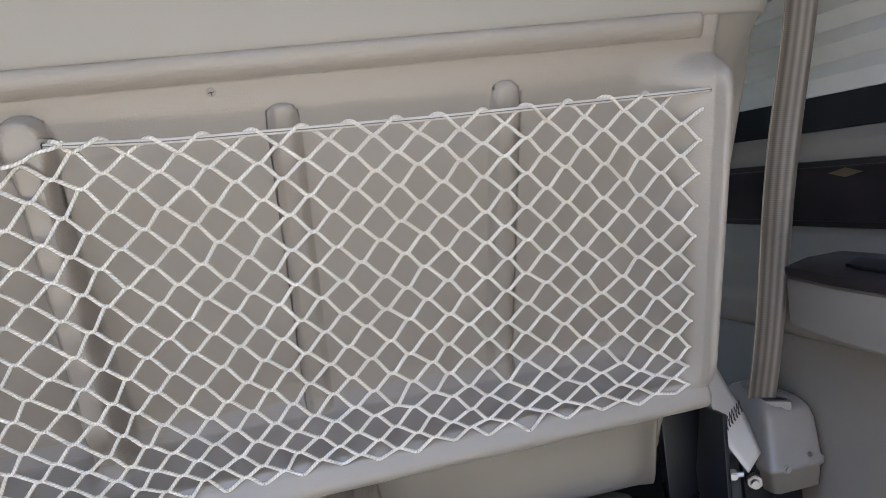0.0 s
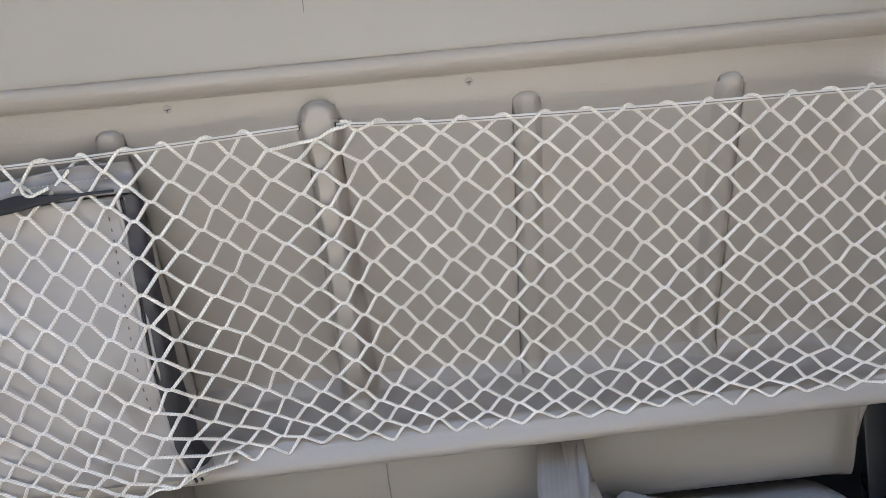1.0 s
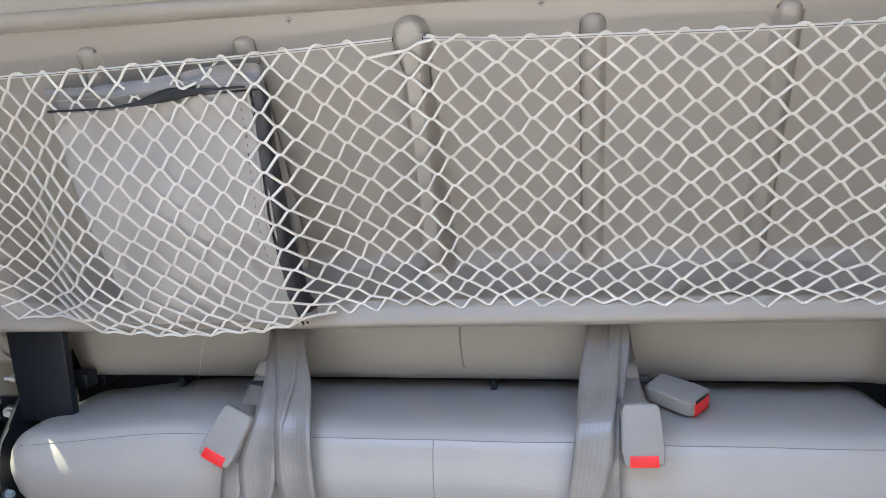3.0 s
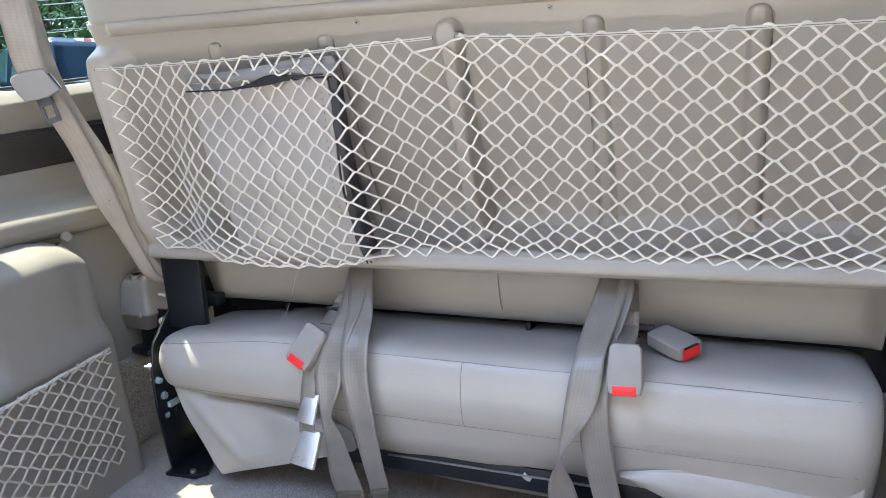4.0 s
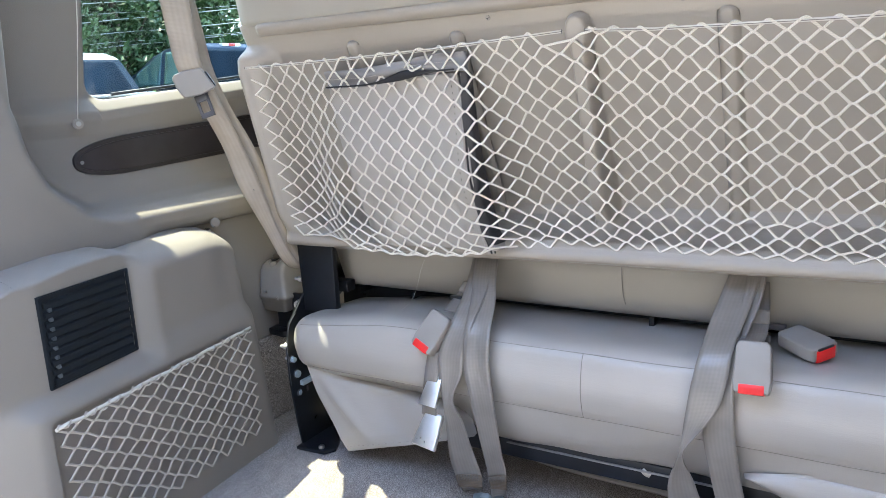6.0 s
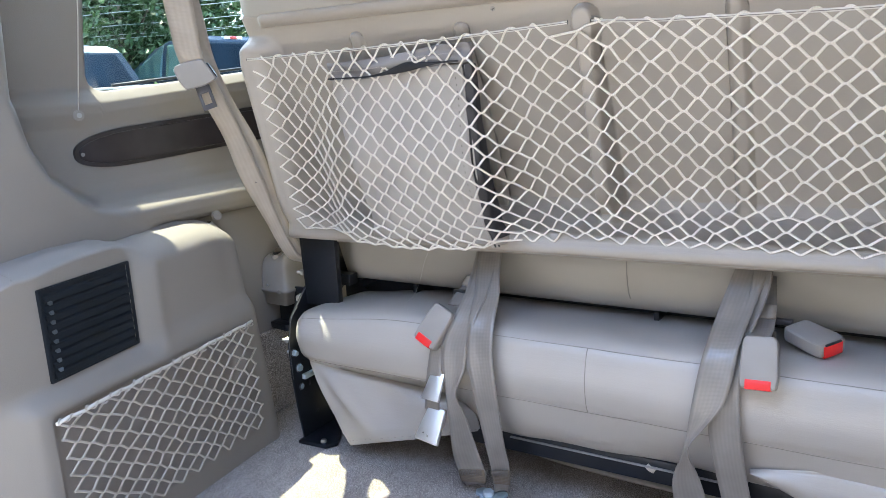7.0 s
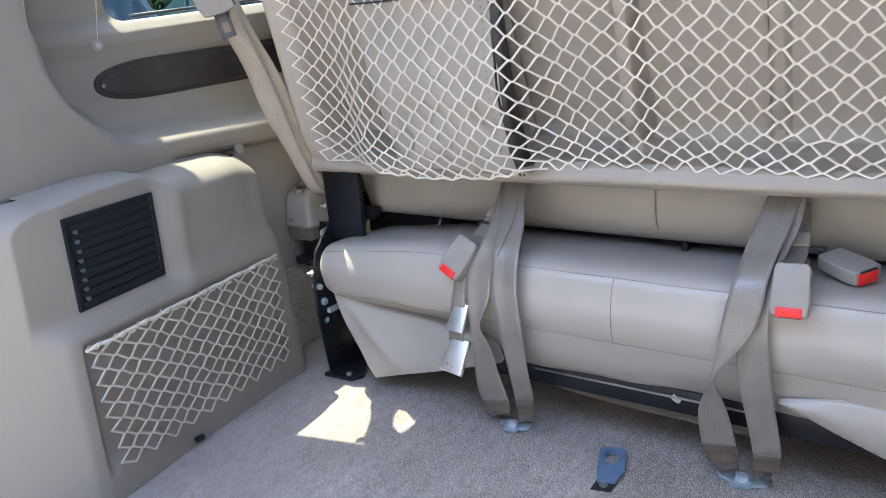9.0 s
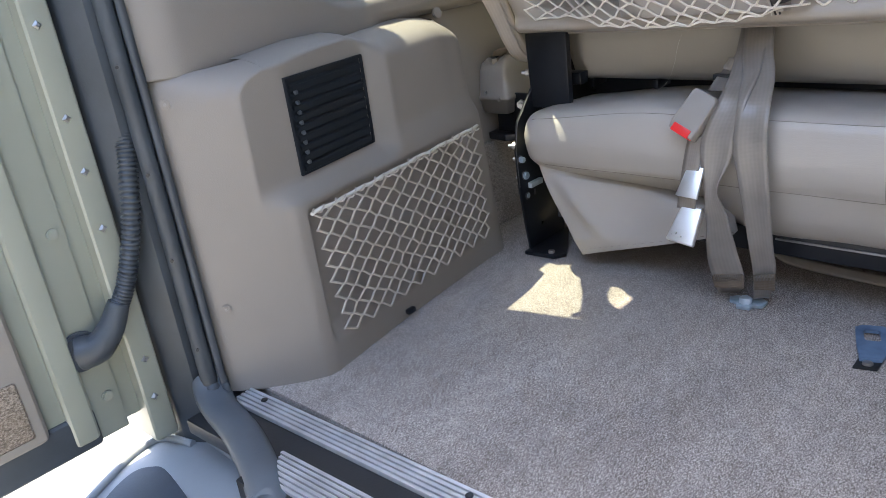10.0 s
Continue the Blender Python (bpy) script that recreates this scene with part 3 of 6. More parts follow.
def back_profile(u):
    """Ring of the vinyl cover at u (-1..1 across); narrower below the panel, rounded at both ends."""
    e = sstep(0.90, 1.0, abs(u)) ** 2
    prof = [(0.004, 0.928), (-0.017, 0.935), (-0.026, 0.962), (-0.045, 1.08), (-0.070, 1.20), (-0.085, 1.29), (-0.06, 1.335), (0.0, 1.34), (0.06, 1.28), (0.12, 0.95), (0.22, 0.60), (0.26, 0.42), (0.22, 0.364), (0.178, 0.368), (0.158, 0.395), (0.150, 0.44), (0.152, 0.48), (0.155, 0.62), (0.07, 0.85)]
    out = []
    for y, z in prof:
        hx = mix(0.645, 0.748, sstep(0.46, 0.74, z)) if u < 0 else interp(((0.36, 0.645), (0.47, 0.652), (0.53, 0.70), (0.68, 0.745), (0.80, 0.768), (0.95, 0.785), (1.3, 0.80)), z)
        mid = 0.10 + (0.9 - z) * 0.16
        out.append((u * hx, mix(y, mid, 0.85 * e), z))
    return out


rings = []
for u in [-1.0, -0.995, -0.985, -0.97, -0.95, -0.93] + lin(-0.90, 0.90, 40) + [0.93, 0.95, 0.97, 0.985, 0.995, 1.0]:
    rings.append(catmull(back_profile(u), 5, closed=True))
part("cushion_cover", Shape().rings(rings), VINYL_BACK, seatback, "tan vinyl seat back cover")
# Unseen side closings, added to stop sun leaking in behind the panel.
for s in (-1, 1):
    a, b = sorted((s * 0.676, s * 0.688) if s > 0 else (-0.711, -0.700))
    part("side_sun_block", prism([(0.118, 0.492), (0.215, 0.492), (0.13, 0.90), (0.045, 0.90), (0.075, 0.70)], 0, a, b, 0.004), VINYL_BACK, seatback)
# stitch lines of the cover
for nm, pts in (("upper_stitch", [(0.0, y - 0.0008, z) for y, z in ((-0.0215, 0.950), (-0.0285, 0.985), (-0.0455, 1.08), (-0.070, 1.20))]),):
    sh = Shape().tube(catmull(pts, 12), 0.0007, 5)
    part(nm, sh, STITCH, seatback)
part("lower_seam", Shape().tube(catmull([(0.022, 0.147, 0.48), (0.022, 0.147, 0.44), (0.024, 0.155, 0.40), (0.027, 0.172, 0.377)], 5), 0.0009, 6), SEAM, seatback)


def screw(at, parent, nrm=(0, -1, -0.46)):
    sc = part("screw", disc(at, nrm, 0.0085, 0.0025, 20, 0.0008), BUCKLE, parent, "recessed cross-head screw")
    n = Vector(nrm).normalized()
    u = Vector((1, 0, 0))
    w = n.cross(u)
    ring = [Vector(at) + n * 0.0012 + (u * math.cos(a) + w * math.sin(a)) * 0.0088 for a in lin(0, 2 * math.pi, 24)]
    part("recess", Shape().tube(ring, 0.0010, 6), STITCH, sc)
    p = Vector(at) + Vector(nrm).normalized() * 0.0023
    part("screw_head", disc(p, nrm, 0.0048, 0.0016, 16, 0.0006), BUCKLE, sc)
    q = p + Vector(nrm).normalized() * 0.0015
    part("cross_slot", Shape().tube([q - Vector((0.0028, 0, 0.0005)), q + Vector((0.0028, 0, 0.0005))], 0.0005, 4).tube([q - Vector((0, 0, 0.0028)), q + Vector((0, 0, 0.0028))], 0.0005, 4), BLACK, sc)


for x in (-0.154, 0.160):
    screw((x, panel_y(x, 0.907) - 0.0002, 0.907), seatback)

r3 = random.Random(12)
for k in range(9):
    x = r3.uniform(-0.45, 0.58)
    z = r3.uniform(0.474, 0.486)
    w = r3.uniform(0.002, 0.005)
    p = [Vector((x + dx, panel_y(x, z + dz) - 0.0006, lift(x, z + dz))) for dx, dz in ((0, 0), (w * 0.4, 0.003), (w, 0.0055))]
    part("scuff", Shape().ribbon([q - Vector((0.0012, 0, 0)) for q in p], [q + Vector((0.0012, 0, 0)) for q in p], 2, 1, 0.0004), PALETHREAD if k % 3 == 0 else BUCKLE, seatback, "small scuff on the lip")

# ---- net of the storage panel ----
def cord_z(x):
    return interp(((-0.69, 0.8553), (-0.44, 0.858), (-0.25, 0.8625), (-0.02, 0.8732), (0.02, 0.872), (0.12, 0.8655), (0.37, 0.8598), (0.65, 0.8578)), x)


def bag_push(x, z):
    """How far the pouch pushes the net out."""
    w = sstep(-0.60, -0.47, x) * (1 - sstep(-0.200, -0.115, x))
    return 0.050 * w * (1 - sstep(0.62, 0.86, z)) + 0.010 * w


# columns run from the left rim (-17) to the right rim (14), rows from the cord (0) to the lip (21)
C0, C1, NROW = -17, 14, 21
TOP_X = ((-17, -0.682), (-16, -0.638), (-2, -0.053), (-1, -0.002), (0, 0.039), (10, 0.4725), (13, 0.600), (14, 0.6465))
TOP_Z = ((-17, 0.832), (-16, 0.8385), (-12, 0.836), (-8, 0.841), (-4, 0.850), (-2, 0.8545), (-1, 0.8575), (0, 0.864), (1, 0.8575), (4, 0.8515), (10, 0.8455), (13, 0.846), (14, 0.839))
LOW_X = ((-17, -0.676), (-16.5, -0.650), (-14.5, -0.545), (-13.5, -0.482), (-8.5, -0.271), (-6.5, -0.1975), (-5.5, -0.157), (-4.5, -0.123), (-1.5, -0.001), (-0.5, 0.037), (3.5, 0.1905), (8.5, 0.395), (13.5, 0.622), (14, 0.642))
LOW_Z = ((-17, 0.510), (-16.5, 0.5035), (-14.5, 0.502), (-13.5, 0.494), (-11.5, 0.4865), (-9.5, 0.489), (-6.5, 0.4995), (-5.5, 0.511), (-1.5, 0.5165), (14, 0.5165))
DROP = ((0, 0.0), (2, 0.092), (16, 0.812), (19, 0.935), (21, 1.0))


def net_place(c, j):
    """Node of column c, row j of the stretched net."""
    k = j / NROW
    w = mix(k ** 2.2, k, sstep(0.0, 4.0, c))
    x = mix(interp(TOP_X, c), interp(LOW_X, c), w)
    low = interp(LOW_Z, c)
    if c > -5:
        low += 0.0025 * math.sin(c * 1.9)
    f = interp(DROP, j) + 0.035 * math.sin(math.pi * k) * sstep(-2.0, -5.0, c) * sstep(-17.0, -14.0, c)
    f += 0.022 * math.sin(math.pi * k) * sstep(8.0, 14.0, c)
    z = mix(interp(TOP_Z, c), low, f)
    r2 = random.Random(int(c * 2) * 131 + j)
    if C0 < c < C1:
        x += r2.uniform(-0.0016, 0.0016)
        z += r2.uniform(-0.0012, 0.0012) * (1 + k)
    # slack meshes sag and bunch above the shelf
    slack = math.exp(-((c - 6.2) / 2.0) ** 2) * math.exp(-((j - 16.5) / 1.6) ** 2)
    z += 0.003 * slack * (1 if j % 2 else -0.6)
    # one pulled stitch under the cord
    if c == -8 and j == 2:
        z += 0.004
    y = y_front(z) + 0.006 - bag_push(x, z) + 0.003 * math.sin(x * 23 + k * 5) * k
    z0 = z - (0.0135 + 0.013 * x) * (1 - sstep(0.500, 0.552, z))
    xp = max(-0.70, min(0.70, x))
    y = min(y, panel_y(xp, z0) - 0.0035, panel_y(xp, z0 - 0.006) - 0.003) if z0 > 0.474 else min(y, panel_y(xp, 0.482) - 0.004)
    return Vector((x, y, z))


def net_node(i, j):
    return net_place(C0 + i + (0.5 if j % 2 else 0.0), j)


def net_mesh(node, ncol, nrow, r, knot):
    sh = Shape()
    for j in range(nrow):
        odd = j % 2
        cnt = ncol + (0 if odd else 1)
        for i in range(cnt):
            a = node(i, j)
            for di in ((0, 1) if odd else (-1, 0)):
                i2 = i + di
                lim = ncol + (0 if (j + 1) % 2 else 1)
                if 0 <= i2 < lim:
                    b = node(i2, j + 1)
                    d = b - a
                    side_v = Vector((d.x, d.y, 0)).normalized() * knot
                    p = [a, a + side_v + Vector((0, 0, -knot * 0.18)), a.lerp(b, 0.5), b - side_v + Vector((0, 0, knot * 0.18)), b]
                    sh.tube(catmull(p, 2), r, 6, caps=False)
    return sh


net = thing("cargo_net", "off-white braided cord cargo net stretched over the seat back pocket", "net", (0, 0, 0.5))
part("mesh", net_mesh(net_node, C1 - C0, NROW, 0.00200, 0.0031), CORD, net)


# selvage cord that draws the lowest meshes together below the pouch
low = []
for c in range(C0, -5):
    a, b = net_place(c + 0.5, NROW), net_place(c + 1.5, NROW)
    low += [a, a.lerp(b, 0.5) + Vector((0, -0.001, 0.0035 + 0.0015 * math.sin(c * 2.3)))]
part("selvage", Shape().tube(catmull(low, 3), 0.0019, 6), CORD, net)


def cord_at(x):
    z = cord_z(x)
    return Vector((x, min(y_front(z) + 0.004, panel_y(x, z) - 0.003), z))


for x0, x1 in ((-0.686, -0.019), (0.019, 0.652)):
    pts = [cord_at(x) for x in lin(x0, x1, 30)]
    cord = part("elastic_cord", Shape().tube(pts, 0.0026, 8), PALETHREAD, net, "smooth elastic top cord")
    part("groove", Shape().tube([p + Vector((0, -0.0021, -0.0004)) for p in pts], 0.0007, 5), STITCH, cord, "dark groove along the cord")
    for x, k in ((x0, -1), (x1, 1)):
        p = cord_at(x)
        part("cord_hole", disc(p + Vector((0, 0.001, 0)), (-k, -0.5, 0), 0.0034, 0.001, 12), BLACKPL, cord, "dark hole that takes the cord end")

# the top meshes hang on the cord: every second one loops over it
for c in range(C0 + 1, C1):
    if c == -1:
        continue
    a = net_place(c, 0)
    over = c % 2 == 0
    for k in (-1, 1):
        if (c == -2 and k > 0) or (c == 0 and k < 0):
            continue
        e = cord_at(a.x + k * 0.0155)
        if over:
            pts = [a, a.lerp(e, 0.5) + Vector((0, -0.003, 0)), e + Vector((0, -0.005, 0.0)), e + Vector((k * 0.0035, -0.0030, 0.0030)), e + Vector((k * 0.0085, 0.0, 0.0038)), e + Vector((k * 0.013, 0.003, 0.0015)), e + Vector((k * 0.014, 0.004, -0.002))]
        else:
            e = cord_at(a.x + k * 0.013)
            pts = [a, a.lerp(e, 0.5) + Vector((0, 0.001, 0)), e + Vector((0, 0.0035, -0.001)), e + Vector((k * 0.002, 0.004, 0.001))]
        part("lashing", Shape().tube(catmull(pts, 3), 0.0019, 6), CORD, net)
# drawn strands that bridge the middle rib
n2, n1, n0 = net_place(-2, 0), net_place(-1, 0), net_place(0, 0)
e = cord_at(0.028)
for pts in ([n2, n2.lerp(n1, 0.5) + Vector((0, -0.006, 0.001)), n1 + Vector((0, -0.008, 0.002)), n1.lerp(e, 0.5) + Vector((0, -0.007, 0.002)), e + Vector((0, -0.004, -0.002)), e + Vector((0.006, 0.003, 0.003))],
            [n0, n0.lerp(e, 0.5), e + Vector((0.003, -0.004, 0.002)), e + Vector((-0.004, 0.0, 0.004))]):
    part("strand", Shape().tube(catmull(pts, 4), 0.0019, 6), CORD, net, "drawn net strand across the rib")
# loop of the pulled stitch
q = net_place(-8, 0)
pts = [q + Vector(d) for d in ((-0.004, -0.003, 0.006), (0.003, -0.006, 0.001), (0.006, -0.006, -0.008), (0.012, -0.006, -0.011), (0.019, -0.005, -0.009), (0.030, -0.003, -0.004))]
part("strand", Shape().tube(catmull(pts, 4), 0.0019, 6), CORD, net, "snagged loop under the cord")

# ---- pouch in the pocket ----
bag = thing("document_pouch", "pale grey cloth pouch with dark top band behind the net", "pouch", (-0.33, 0.05, 0.52))


def bag_pt(u, z):
    """Ring point of the pouch at turn u (0..1) and height z."""
    xa, xb = -0.500 + 0.05 * (1 - sstep(0.5, 0.84, z)) , -0.196 + 0.012 * (0.84 - z) / 0.3 + 0.014 * (1 - sstep(0.500, 0.545, z))
    cx, hw = (xa + xb) / 2, (xb - xa) / 2
    yf = y_front(z) + 0.014 - bag_push(cx, z) * 0.92
    yk = mix(yf, y_back(z) - 0.006, 0.40)
    cy, hd = (yf + yk) / 2, max(0.012, (yk - yf) / 2)
    a = 2 * math.pi * u
    c, s = math.cos(a), math.sin(a)
    k = 0.35
    px = cx + hw * math.copysign(abs(c) ** k, c)
    py = cy + hd * math.copysign(abs(s) ** k, s)
    wr = noise.noise((px * 12, z * 8, 1.7)) * 0.009 + noise.noise((px * 30 + z * 22, z * 14 - px * 10, 4.1)) * 0.0035 + noise.noise((px * 55, z * 40, 7.1)) * 0.001
    wr += 0.016 * math.exp(-((px + 0.245 + 0.25 * (z - 0.585)) / 0.016) ** 2 - ((z - 0.585) / 0.040) ** 2)
    wr += 0.007 * math.exp(-((px + 0.42 - 0.35 * (z - 0.62)) / 0.014) ** 2 - ((z - 0.60) / 0.07) ** 2)
    wr -= 0.006 * math.exp(-((px + 0.365 - 0.2 * (z - 0.62)) / 0.020) ** 2 - ((z - 0.58) / 0.06) ** 2)
    return (px, py + wr, z)


def closed_shell(fn, nu, zs):
    return Shape().rings([[fn(i / nu, z) for i in range(nu)] for z in zs])


def body_pt(u, z):
    x, y, zz = bag_pt(u, z)
    return (x, y, zz + 0.012 * sstep(-0.45, -0.22, x) * sstep(0.74, 0.815, z))


part("body", closed_shell(body_pt, 140, lin(0.504, 0.810, 60)), FABRIC, bag)
def band_pt(u, z):
    x, y, zz = bag_pt(u, z)
    up = 0.018 * sstep(-0.42, -0.22, x) + 0.006 * math.exp(-((x + 0.315) / 0.03) ** 2) * sstep(0.838, 0.806, z)
    crush = 0.006 * noise.noise((x * 26, z * 60, 2.2)) + 0.004 * math.sin((z - 0.806) / 0.032 * 6.3 + x * 14)
    return (x, y - 0.004 + crush, zz + up)
part("top_band", closed_shell(band_pt, 140, lin(0.806, 0.838, 18)), FABRIC_DARK, bag, "dark grey folded top band")
def mouth(x, k):
    """Black sheet over the slit between the folded top and the body: open toward one side."""
    h = 0.0022 + 0.010 * math.exp(-((x + 0.315) / 0.040) ** 2)
    z = 0.808 + 0.018 * sstep(-0.42, -0.22, x)
    return (x, bag_pt(0.75, 0.808)[1] - 0.0105 + 0.0015 * math.sin(x * 50), z + mix(-h * 0.3, h, k))


# Laid over the front: lining and the shade of the gap in one black.
mo = part("opening", Shape().grid(mouth, lin(-0.49, -0.212, 40), (0.0, 0.33, 0.67, 1.0), flip=True), BLACKCLOTH, bag, "black sheet for the lining and the shaded gap of the mouth")
solid(mo, 0.002)
s2 = Shape()
for q in range(0, 60):
    x = -0.485 + 0.27 * q / 60
    a = Vector((x, bag_pt(0.75, 0.82)[1] - 0.0065, 0.822 + 0.018 * sstep(-0.42, -0.22, x) + 0.004 * math.exp(-((x + 0.315) / 0.05) ** 2)))
    s2.tube([a, a + Vector((0.003, 0, 0))], 0.0006, 4)
part("fold_stitch", s2, FABRIC, bag)
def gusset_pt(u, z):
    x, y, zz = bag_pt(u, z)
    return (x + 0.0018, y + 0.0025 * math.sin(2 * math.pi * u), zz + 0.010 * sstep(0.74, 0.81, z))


# Near-black colour also carries the shade in the gap beside the pouch.
part("gusset", Shape().grid(gusset_pt, lin(-0.120, 0.26, 36), lin(0.516, 0.812, 30)), GUSSET, bag, "side gusset, near-black to take in the shade beside the pouch")
edge = catmull([(bag_pt(0.88, z)[0] - 0.001, bag_pt(0.80, z)[1] - 0.002, z) for z in lin(0.50, 0.82, 14)], 4)
part("side_seam", Shape().tube(edge, 0.0026, 6), FABRIC, bag, "stitched side seam")
for dx, dy, r, m in ((0.0036, 0.0020, 0.0016, BLACKCLOTH), (0.0062, 0.0040, 0.0018, FABRIC), (0.0086, 0.0070, 0.0016, BLACKCLOTH)):
    part("piping", Shape().tube([p + Vector((dx, dy, 0)) for p in edge], r, 6), m, bag)
sh = Shape()
for i in range(0, len(edge) - 1, 2):
    o = Vector((-0.012, -0.0022, 0))
    sh.tube([edge[i] + o, edge[i].lerp(edge[i + 1], 0.6) + o], 0.0008, 4)
part("stitching", sh, STITCH, bag)

# ---- bench cushion ----
bench = thing("bench_cushion", "grey taupe vinyl bench seat cushion with piped seams", "seat cushion", (0, 0.15, 0.13))
CP = [(0.006, 0.343), (-0.006, 0.315), (-0.010, 0.28), (-0.004, 0.245), (0.004, 0.226), (0.013, 0.20), (0.030, 0.163), (0.064, 0.130), (0.16, 0.13), (0.40, 0.14), (0.60, 0.18), (0.64, 0.22), (0.60, 0.30), (0.40, 0.322), (0.25, 0.341), (0.135, 0.351), (0.040, 0.357)]


def cushion_ring(x):
    ax = -x if x < 0 else x / 0.94
    t = sstep(0.58, 0.668, ax)
    e = 1 - 0.13 * (max(0.0, (ax - 0.605)) / 0.063) ** 3
    ce_y, ce_z = 0.20, 0.255
    out = []
    for y, z in CP:
        yy = ce_y + (y - ce_y) * mix(1.0, e, 1.0)
        zz = ce_z + (z - ce_z) * e - (0.027 * sstep(0.38, 0.66, ax) * sstep(ce_z, 0.36, z) if x < 0 else 0.0)
        wr = 0.0025 * noise.noise((x * 7, y * 12, z * 12)) + 0.012 * noise.noise((x * 6 + z * 9, 3.3, z * 10)) * (1 - sstep(0.16, 0.235, z))
        yy += 0.056 * sstep(-0.20, -0.34, x) * (1 - sstep(0.165, 0.232, z))
        out.append((x, yy + wr, zz + wr * 0.4))
    return catmull(out, 4, closed=True)


xs_c = [-0.668, -0.664, -0.657, -0.645, -0.63, -0.61] + lin(-0.585, 0.550, 60) + [0.573, 0.592, 0.606, 0.6175, 0.624, 0.628]
part("cover", Shape().rings([cushion_ring(x) for x in xs_c]), VINYL, bench)
def seam_line(idx, x0, x1, n=40):
    return [cushion_ring(x)[idx * 4] + Vector((0, -0.0006, 0.0004)) for x in lin(x0, x1, n)]
part("top_seam", Shape().tube(seam_line(0, -0.64, 0.60), 0.0005, 6), SEAM, bench)
part("bottom_seam", Shape().tube(seam_line(4, -0.64, 0.60), 0.0005, 6), SEAM, bench)
ring0 = cushion_ring(0.0)
part("centre_seam", Shape().tube([p + Vector((0, -0.0006, 0)) for p in ring0[0:17]], 0.0006, 6), SEAM, bench)

# loose vinyl skirts under the cushion
def skirt(pts_top, pts_bot, nm, label, amp=0.012, fold=0.07):
    T, B = catmull(pts_top, 14), catmull(pts_bot, 14)
    ns = 90
    def f(i, k):
        p = T[i].lerp(B[i], k)
        u = i / (len(T) - 1)
        w = amp * 0.30 * math.sin(math.pi * min(1, k * 1.2)) * (noise.noise((p.x * 7, p.z * 5 + p.x * 6, 0.4)) * 1.6)
        # one heavy slanting fold: the cloth tucks in under the cushion, then spills out over a soft ridge
        k0 = fold + 0.05 * u + 0.22 * u * u
        deep = amp * sstep(0.06, 0.70, u)
        w += 1.1 * deep * math.exp(-((k - k0) / ((0.03 + 0.09 * u) if k < k0 else 0.022)) ** 2)
        w -= 0.20 * deep * sstep(k0, k0 + 0.10, k) * mix(1.0, 0.3, sstep(k0 + 0.10, 1.0, k))
        w -= 0.25 * amp * math.exp(-((u - 0.10 - 0.25 * k) / 0.06) ** 2) * math.sin(math.pi * k)
        w += 0.20 * amp * math.exp(-((u - 0.34 - 0.22 * k) / 0.10) ** 2) * math.sin(math.pi * k)
        return (p.x, p.y + w - 0.01 * math.sin(math.pi * k), p.z)
    ob = part(nm, Shape().grid(f, range(len(T)), lin(0, 1, ns)), VINYL, bench, label)
    solid(ob, 0.0022, 1.0)
    hem = [Vector(f(i, 0.94)) + Vector((0, -0.002, 0)) for i in range(len(T))]
    s2 = Shape()
    for i in range(0, len(hem) - 1, 2):
        s2.tube([hem[i], hem[i].lerp(hem[i + 1], 0.7)], 0.0005, 4)
    part("hem_stitch", s2, BUCKLE, ob)


skirt([(-0.640, 0.018, 0.224), (-0.53, 0.032, 0.222), (-0.38, 0.062, 0.212), (-0.25, 0.070, 0.200)], [(-0.553, 0.030, 0.030), (-0.48, 0.032, 0.052), (-0.36, 0.034, 0.088), (-0.235, 0.048, 0.125)], "skirt", "loose hanging vinyl skirt", 0.034)
skirt([(0.262, 0.016, 0.178), (0.38, 0.016, 0.200), (0.50, 0.018, 0.21), (0.615, 0.025, 0.215)], [(0.266, 0.012, 0.172), (0.363, 0.016, 0.131), (0.48, 0.020, 0.088), (0.60, 0.030, 0.045)], "skirt", "loose hanging vinyl skirt", 0.007)

# ---- seat base frame ----
base = thing("seat_base_frame", "black painted steel seat base bolted to the floor", "seat frame", (0, 0.1, 0))
part("cross_bar", box((-0.62, 0.045, 0.098), (0.66, 0.075, 0.142), 0.004), BLACK, base)
# Bright strip paints the highlight along the glossy bar.
part("bar_highlight_line", box((-0.17, 0.0405, 0.1265), (0.215, 0.0445, 0.1295), 0.0005), STEEL, base, "thin bright steel line standing in for the bar's highlight")
part("paper_scrap", Shape().ribbon([(0.088, 0.0435, 0.126), (0.095, 0.0425, 0.120), (0.103, 0.0435, 0.117)], [(0.094, 0.0435, 0.134), (0.101, 0.0425, 0.129), (0.110, 0.0435, 0.130)], 3, 2, 0.0006), PALETHREAD, base, "torn white label scrap")
